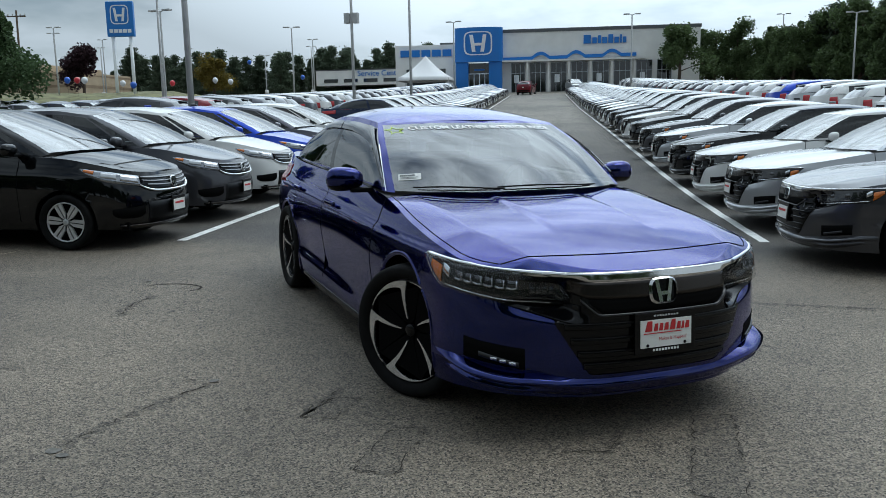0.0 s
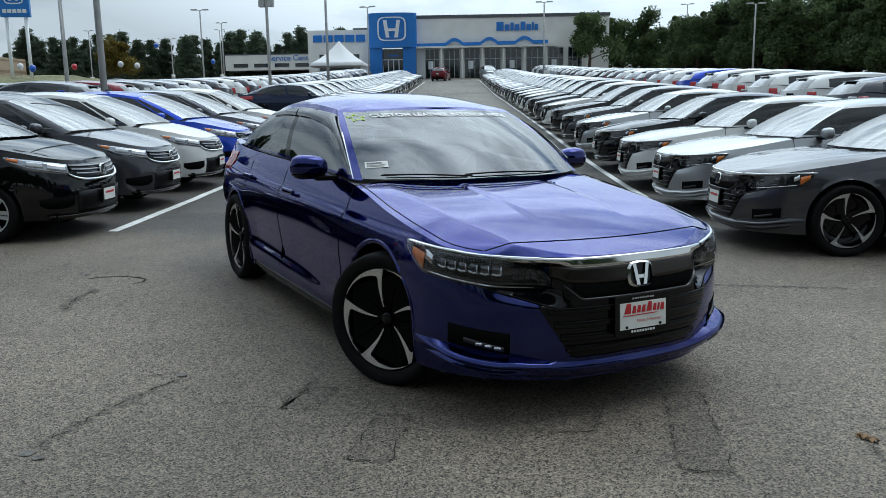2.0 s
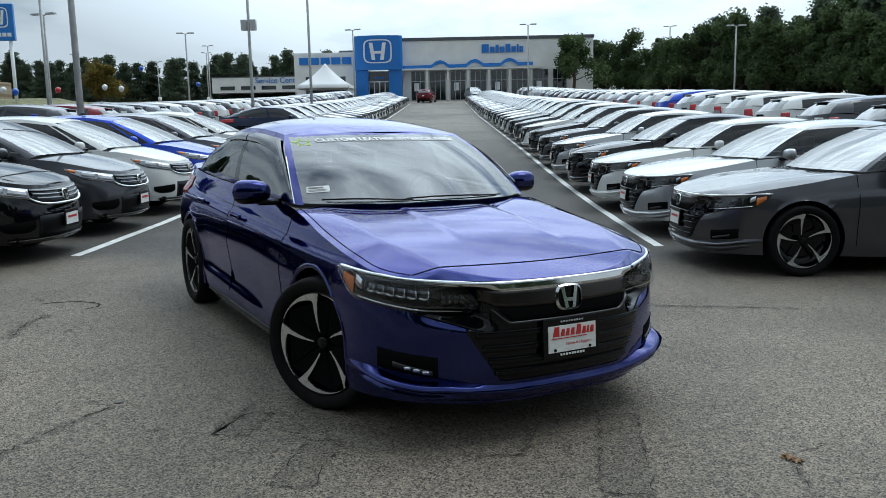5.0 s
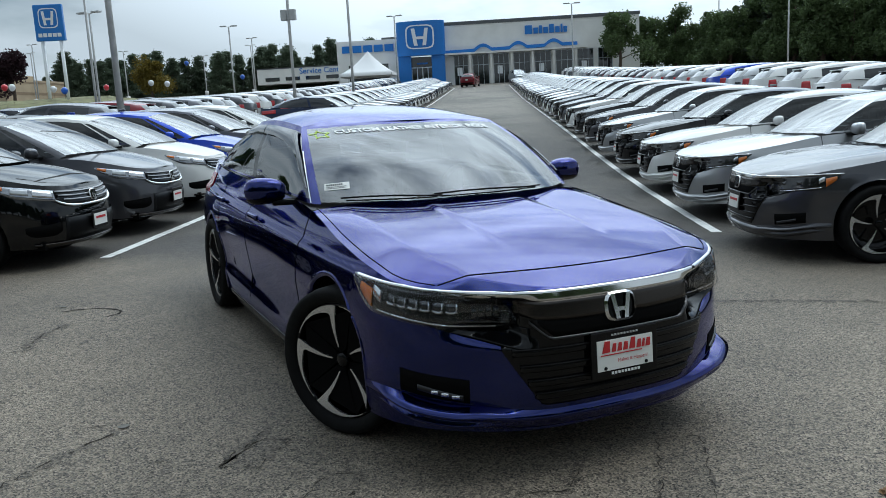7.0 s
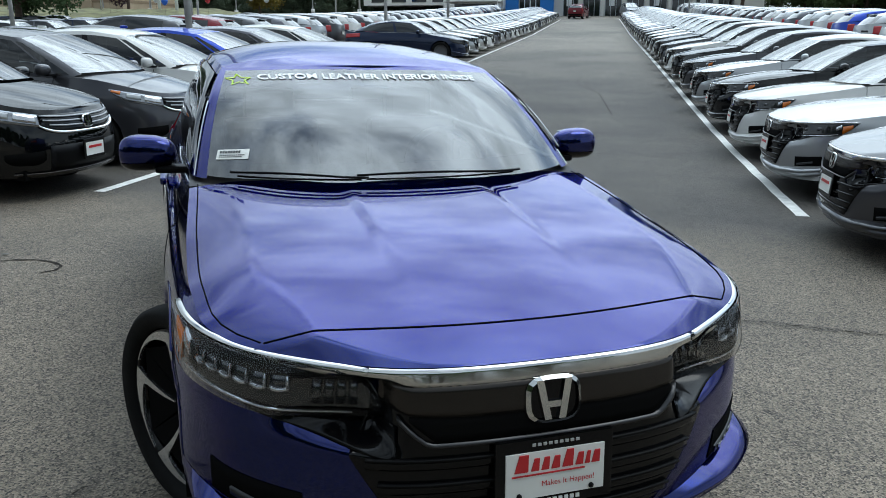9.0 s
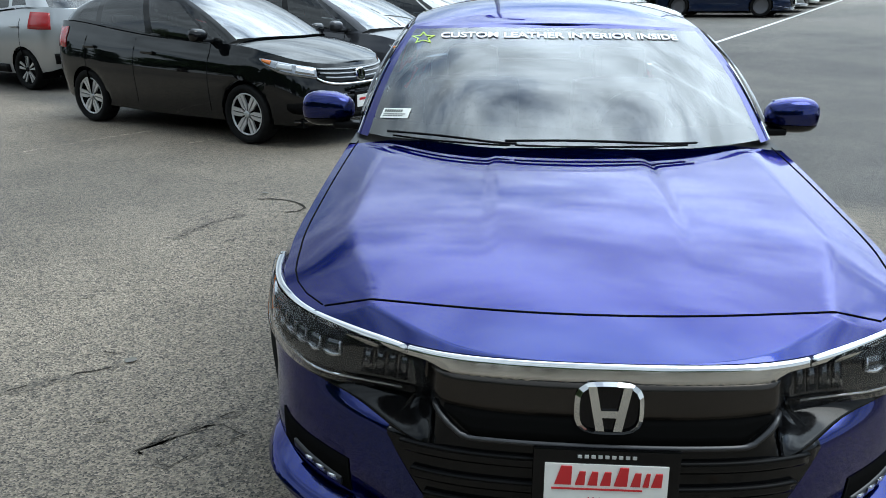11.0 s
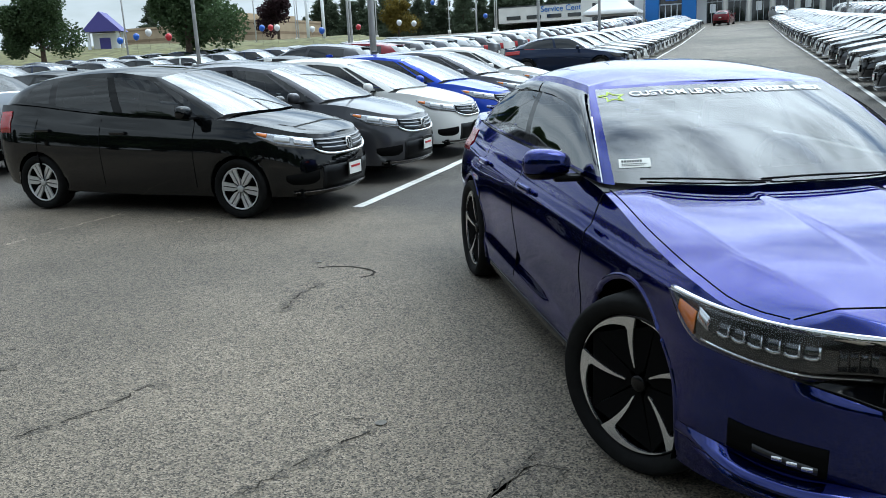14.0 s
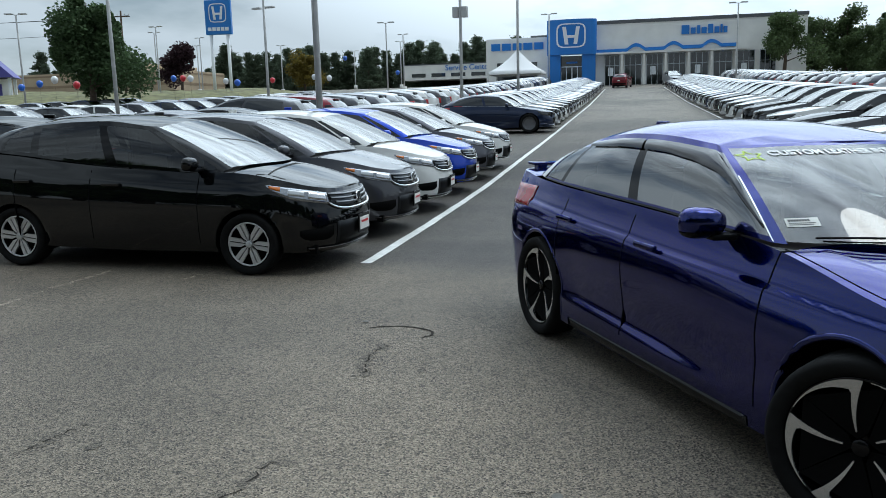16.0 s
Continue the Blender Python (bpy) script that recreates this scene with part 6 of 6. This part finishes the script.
def grass_bank():
    """Rough dry grass on a low bank at the far side of the lot."""
    r = random.Random(15)
    rows = [[(x, y, ground_z(x, y) + 0.05 + 1.3 * smooth01((y - 72) / 14) * smooth01((-38 - x) / 12) + r.uniform(-0.12, 0.12)) for x in np.linspace(-150, -38, 75)] for y in np.linspace(72, 104, 22)]
    vs, fs = sheet(rows)
    tagged(new("grass_bank", mesh_of("grass_bank", vs, [tuple(reversed(f)) for f in fs], M["drygrass"])), "rough bank of dry yellowish grass", "ground", kind="structure")


M["drygrass"] = material("dry_grass_ground", (0.15, 0.145, 0.06), 0.9, noise_amt=0.45, scale=0.9, bump=1.0, bump_scale=6)
grass_bank()

# unseen woods added behind and left of the viewer, blocking sky and darkening reflections
r3 = random.Random(33)
scatter(OAKS, [(-34 + 3.0 * i + r3.uniform(-1, 1), -17 + r3.uniform(-3, 3) - (4 if i % 2 else 0), r3.uniform(1.2, 1.5)) for i in range(26)], "unseen tall green broadleaf tree added behind the viewer", "woodland round the lot")
scatter(PINES, [(-46 + r3.uniform(-4, 2), -22 + 3.4 * i, r3.uniform(0.7, 0.9)) for i in range(10)], "unseen tall dark pine added left of the viewer to darken reflections", "woodland round the lot")


# ---------------- balloons and the overhead line ----------------
M["bal_white"] = material("white_balloon", (0.75, 0.75, 0.74), 0.3, coat=0.4)
M["bal_red"] = material("red_balloon", (0.55, 0.02, 0.03), 0.3, coat=0.4)
M["bal_blue"] = material("blue_balloon", (0.02, 0.12, 0.55), 0.3, coat=0.4)


def balloon(x, y, z, colour):
    g = ground_z(x, y)
    b = empty("balloon", Matrix.Translation((x, y, g)))
    tagged(b, "%s balloon on a thin string above the parked cars" % colour, "balloon", "balloons over the lot")
    bm = bmesh.new()
    bmesh.ops.create_uvsphere(bm, u_segments=16, v_segments=12, radius=0.20)
    for v in bm.verts:
        if v.co.z < 0:
            v.co.x *= 1 + 0.5 * v.co.z
            v.co.y *= 1 + 0.5 * v.co.z
            v.co.z *= 1.25
    bmesh.ops.translate(bm, vec=(0, 0, z - g), verts=bm.verts)
    part("envelope", bm, M["bal_" + colour], b, "", True)
    vs, fs = tube([(0, 0, z - g - 0.24), (0.05, 0, (z - g) * 0.5), (0, 0, 0)], 0.006, 4)
    obj("string", mesh_of("string", vs, fs, M["wire"]), b)


for x, y, z, c in ((-37.8, 45, 3.0, 'blue'), (-36.5, 45, 3.2, 'blue'), (-33.1, 42, 3.3, 'white'), (-31.7, 42, 3.0, 'red'), (-31.6, 52, 3.7, 'blue'), (-30.9, 52, 3.7, 'red'), (-29.2, 50, 3.6, 'white'), (-29.3, 55, 3.6, 'white'), (-25.9, 50, 3.3, 'blue'), (-24.6, 60, 4.0, 'white'), (-23.4, 60, 3.9, 'white'), (-28.0, 60, 3.8, 'red'), (-27.4, 75, 6.3, 'blue'), (-22.3, 75, 4.9, 'blue')):
    balloon(x, y, z, c)


def utility_pole(x, y, h):
    b = empty("utility_pole", Matrix.Translation((x, y, ground_z(x, y))))
    tagged(b, "dark wooden utility pole with a crossarm", "utility pole", "utility poles")
    vs, fs = tube([(0, 0, 0), (0, 0, h)], 0.16, 8, 0.11)
    obj("pole", mesh_of("pole", vs, fs, M["bark"]), b)
    boxes("crossarm", [(0, 0, h - 0.7, 2.4, 0.12, 0.14)], M["bark"], b)
    for d in (-1.1, -0.5, 0.5, 1.1):
        boxes("insulator", [(d, 0, h - 0.52, 0.09, 0.09, 0.22)], M["pole"], b)


utility_pole(-64.0, 95.0, 11.5)
utility_pole(-104.0, 80.0, 11.5)
for d, dz in ((-1.1, 10.9), (1.1, 10.9), (0.0, 9.0)):
    a, c = Vector((-64 + d, 95, ground_z(-64, 95) + dz)), Vector((-104 + d, 80, ground_z(-104, 80) + dz))
    path = [a.lerp(c, i / 14) - Vector((0, 0, 0.9 * math.sin(math.pi * i / 14))) for i in range(15)]
    vs, fs = tube(path, 0.025, 5)
    tagged(new("overhead_cable", mesh_of("overhead_cable", vs, fs, M["wire"])), "thin dark overhead cable between utility poles", "cable", "overhead cables")


# ---------------- details of the blue car ----------------
def on_screen(y, t, off=0.004):
    """Point on the windscreen: y to the car's left, t from the base (0) to the top (1) of the glass."""
    side = 1 if y >= 0 else -1
    lo, hi = 0.0, 2.04
    for _ in range(24):
        mid = (lo + hi) / 2
        if hero_form.house(mid, t, off)[1] < abs(y):
            lo = mid
        else:
            hi = mid
    p = hero_form.house((lo + hi) / 2, t, off, side)
    return Vector((p[0], p[1] if abs(y) > 1e-4 else 0.0, p[2]))


SPAN = (Vector(hero_form.house(0, 1.0)) - Vector(hero_form.house(0, 0.0))).length


def screen_text(name, body, size, y_right, t_base, mat, label, width, heavy=0.0):
    cu = bpy.data.curves.new(name, "FONT")
    cu.body, cu.size, cu.offset = body, size, heavy
    tmp = new(name, cu)
    bpy.context.view_layer.update()
    me = bpy.data.meshes.new_from_object(tmp.evaluated_get(bpy.context.evaluated_depsgraph_get()))
    bpy.data.objects.remove(tmp)
    w = max(v.co.x for v in me.vertices)
    bm = bmesh.new()
    bm.from_mesh(me)
    bmesh.ops.triangulate(bm, faces=bm.faces)
    bmesh.ops.subdivide_edges(bm, edges=[e for e in bm.edges if e.calc_length() > 0.05], cuts=2)
    for v in bm.verts:
        v.co = on_screen(y_right + v.co.x * width / w, t_base + v.co.y / SPAN, 0.004)
    bm.to_mesh(me)
    bm.free()
    me.materials.clear()
    me.materials.append(mat)
    return obj(name, me, hero, label)


screen_text("windscreen_banner", "CUSTOM LEATHER INTERIOR INSIDE", 0.070, -0.495, 0.850, M["whiteprint"], "white lettering across the top of the windscreen", 1.00, 0.0020)

# lime star outline
bm = bmesh.new()
sv = []
for i in range(10):
    a = math.pi / 2 + 2 * math.pi * i / 10 + 0.06
    sv.append([(r * (1.0 if i % 2 == 0 else 0.46) * math.cos(a), r * (1.0 if i % 2 == 0 else 0.46) * math.sin(a)) for r in (0.064, 0.047)])
for i in range(10):
    q = [sv[i][0], sv[(i + 1) % 10][0], sv[(i + 1) % 10][1], sv[i][1]]
    bm.faces.new([bm.verts.new(on_screen(-0.572 + y * 0.95, 0.852 + z / SPAN, 0.0025)) for y, z in q])
part("star_decal", bm, M["lime"], hero, "lime green star outline")

# stock label in the corner of the windscreen
bm = bmesh.new()
rows = [[bm.verts.new(on_screen(-0.705 + 0.115 * i / 4 + 0.012 * j / 3, 0.135 + (0.062 * j / 3 + 0.018 * i / 4) / SPAN, 0.0025)) for j in range(4)] for i in range(5)]
for i in range(4):
    for j in range(3):
        bm.faces.new((rows[i][j], rows[i + 1][j], rows[i + 1][j + 1], rows[i][j + 1]))
lab = part("stock_label", bm, M["plate"], hero, "white paper stock label")
for v0, v1, wid, gaps in ((0.58, 0.84, 0.66, 8), (0.34, 0.44, 0.80, 14), (0.16, 0.26, 0.72, 12)):
    bm = bmesh.new()
    for i in range(gaps):
        a, b = 0.08 + wid * i / gaps, 0.08 + wid * (i + 0.74) / gaps
        bm.faces.new([bm.verts.new(on_screen(-0.705 + 0.115 * p + 0.012 * q, 0.135 + (0.062 * q + 0.018 * p) / SPAN, 0.004)) for p, q in ((a, v0), (b, v0), (b, v1), (a, v1))])
    part("label_print", bm, M["darkprint"], lab)

# mirror foot sensor behind the glass
bm = bmesh.new()
vs = [bm.verts.new(on_screen(y, t, -0.006)) for y, t in ((-0.075, 0.965), (0.075, 0.965), (0.055, 0.80), (-0.055, 0.80))]
bm.faces.new(vs)
part("screen_sensor", bm, M["interior"], hero, "dark sensor housing behind the glass")

# wipers
for y0, y1, t1 in ((-0.66, -0.18, 0.045), (-0.22, 0.46, 0.050)):
    path = [on_screen(y0 + (y1 - y0) * i / 10, t1 * (0.55 + 0.45 * math.sin(math.pi * min(i / 10 + 0.15, 1))), 0.020) for i in range(11)]
    vs, fs = tube(path, 0.0045, 6)
    w = obj("wiper", mesh_of("wiper", vs, fs, M["trim"]), hero, "black windscreen wiper")
    path = [on_screen(y0 + (y1 - y0) * (0.05 + 0.9 * i / 10), t1 * 0.55, 0.010) for i in range(11)]
    vs, fs = tube(path, 0.0035, 5)
    obj("wiper_blade", mesh_of("wiper_blade", vs, fs, M["liner"]), w)

# slogan on the plate
for o in hero.children:
    if o.name.startswith("number_plate"):
        cu = bpy.data.curves.new("plate_slogan", "FONT")
        cu.body, cu.size = "Makes It Happen!", 0.021
        cu.materials.append(M["plateprint"])
        t = new("plate_slogan", cu)
        t.parent = o
        t.matrix_basis = pose(0.0115, -0.04, -0.036, 90, 0, 90)

# ---------------- cracks and patches in the asphalt ----------------
M["patch"] = asphalt("patched_asphalt", 0.80)
M["chip"] = material("broken_asphalt_edge", (0.13, 0.122, 0.108), 0.9, noise_amt=0.35, scale=40, bump=0.8, bump_scale=90)
crack([(-2.0, 3.5), (-1.9, 3.88), (-1.73, 4.30), (-1.68, 4.38)], 0.020, 1)
crack([(-1.87, 4.42), (-1.74, 4.46), (-1.62, 4.44)], 0.009, 2)
crack([(-1.06, 3.98), (-1.03, 4.18), (-0.97, 4.41)], 0.014, 3)
crack([(0.17, 3.74), (0.38, 3.76), (0.43, 3.99)], 0.010, 7)
crack([(-2.93, 5.70), (-3.01, 6.08), (-3.00, 6.38)], 0.022, 8)
crack([(-3.88, 6.52), (-3.55, 6.54), (-3.25, 6.46), (-3.02, 6.38)], 0.008, 9)
crack([(-3.2, 7.32), (-2.9, 7.28), (-2.24, 7.15)], 0.008, 10)
crack([(-3.15, 3.86), (-2.98, 4.20), (-2.97, 4.5), (-2.85, 4.48)], 0.016, 12)
crack([(-2.86, 4.53), (-2.6, 4.82), (-2.3, 5.0)], 0.007, 13)
crack([(-4.15, 4.33), (-4.1, 4.62), (-4.06, 4.72)], 0.018, 14)
crack([(1.62, 3.81), (1.87, 3.91)], 0.008, 15)
crack([(1.55, 3.70), (1.50, 3.45), (1.52, 3.20)], 0.010, 16)
crack([(1.14, 6.76), (1.5, 6.74), (2.84, 6.62)], 0.020, 17)
crack([(-0.5, 13.35), (0.8, 13.18), (2.4, 13.05)], 0.03, 18)
crack([(0.2, 26.0), (0.1, 24.0), (0.7, 21.5), (0.95, 17.8)], 0.05, 19)
crack([(-3.98, 9.02), (-3.2, 8.93), (-2.48, 8.82), (-1.2, 8.86)], 0.012, 20, "pale joint between two asphalt surfaces", M["chip"])
crack([(-3.9, 11.3), (-3.0, 11.2), (-1.8, 11.25)], 0.02, 21)
crack([(-2.93, 5.70), (-3.01, 6.08), (-3.00, 6.36)], 0.050, 28, "dark ragged gouge in the asphalt", M["stain"])
M["worn"] = asphalt("worn_line_traces", 1.9)
for k, pts in enumerate(([(-6.39, 6.80), (-6.42, 7.50), (-6.38, 8.25)], [(-5.46, 8.02), (-5.43, 8.26)])):
    crack(pts, 0.045, 120 + k, "faint worn trace of a painted line", M["worn"])
SPOTS = ((-3.86, 4.48, 0.035), (-2.62, 5.88, 0.028), (-2.50, 4.79, 0.024), (0.95, 3.05, 0.02), (-1.35, 4.05, 0.018))
for k, (x, y, s0) in enumerate(SPOTS):
    bm = bmesh.new()
    r5 = random.Random(90 + k)
    ring = [(x + s0 * r5.uniform(0.7, 1.3) * math.cos(i * 0.52), y + s0 * 1.5 * r5.uniform(0.7, 1.3) * math.sin(i * 0.52)) for i in range(12)]
    bm.faces.new([bm.verts.new((a, b, 0.0030)) for a, b in ring])
    tagged(part("oil_spot", bm, M["stain"], None), "small dark oil spot on the asphalt", "stain", kind="structure")
# dark skid curl
road = [(-2.99 + 0.25 * math.cos(a), 6.67 + 0.16 * math.sin(a)) for a in [0.0 + 0.16 * i for i in range(-4, 18)]]
tagged(road_strip("tyre_mark", road, 0.022, M["crack"], 0.0035, random.Random(9), 0.6), "dark curved tyre mark on the asphalt", "tyre mark", kind="structure")


def patch(pts, seed, mat, label):
    """A flat repaired piece of asphalt with a ragged edge."""
    r = random.Random(seed)
    ring = []
    for a, b in zip(pts, pts[1:] + pts[:1]):
        n = max(int(math.dist(a, b) / 0.04), 2)
        for i in range(n):
            t = i / n
            ring.append((a[0] + (b[0] - a[0]) * t + r.uniform(-0.008, 0.008), a[1] + (b[1] - a[1]) * t + r.uniform(-0.008, 0.008), 0.0022))
    bm = bmesh.new()
    f = bm.faces.new([bm.verts.new(p) for p in ring])
    if f.normal.z < 0:
        f.normal_flip()
    bmesh.ops.triangulate(bm, faces=bm.faces)
    tagged(part("asphalt_patch", bm, mat, None), label, "patch", kind="structure")
    crack(pts + pts[:1], 0.0095, seed + 50)


PATCHLABEL = "slightly darker square repair in the asphalt"
patch([(0.66, 3.39), (0.86, 3.36), (0.99, 4.27), (0.80, 4.24)], 31, M["patch"], PATCHLABEL)
patch([(-1.05, 3.99), (-0.90, 3.98), (-0.83, 4.26), (-0.96, 4.27)], 32, M["patch"], PATCHLABEL)
patch([(-0.68, 3.44), (-0.50, 3.43), (-0.45, 3.9), (-0.60, 3.92)], 33, M["patch"], PATCHLABEL)
for k, (x, y, s) in enumerate(((-2.0, 3.46, 0.04), (-1.93, 3.42, 0.03), (-1.68, 4.43, 0.03), (-3.3, 6.9, 0.03))):
    ring = [(x + s * math.cos(a) * (0.7 + 0.5 * noise.random()), y + s * 0.8 * math.sin(a) * (0.7 + 0.5 * noise.random())) for a in [i * 0.7 for i in range(9)]]
    bm = bmesh.new()
    f = bm.faces.new([bm.verts.new((a, b, 0.0042 + 0.001 * k)) for a, b in ring])
    tagged(part("broken_asphalt", bm, M["chip"], None), "pale broken edge of a crack", "broken asphalt", kind="structure")

# dry leaf clump by the crack
M["deadleaf"] = material("dry_leaf", (0.22, 0.13, 0.06), 0.8, noise_amt=0.3, scale=60)
r4 = random.Random(77)
for i in range(4):
    bm = bmesh.new()
    pts = []
    for j in range(10):
        a = 2 * math.pi * j / 10
        k = 0.035 * (1.0 if j % 2 == 0 else 0.55)
        pts.append(bm.verts.new((k * math.cos(a), k * 0.7 * math.sin(a), 0.006 + 0.008 * math.cos(3 * a))))
    bm.faces.new(pts)
    lf = part("dry_leaf", bm, M["deadleaf"], None, "", False, pose(1.52 + r4.uniform(-0.06, 0.06), 3.72 + r4.uniform(-0.05, 0.05), 0.004, 0, 0, r4.uniform(0, 360)))
    tagged(lf, "curled brown dry leaf on the asphalt", "leaf", "fallen leaves")
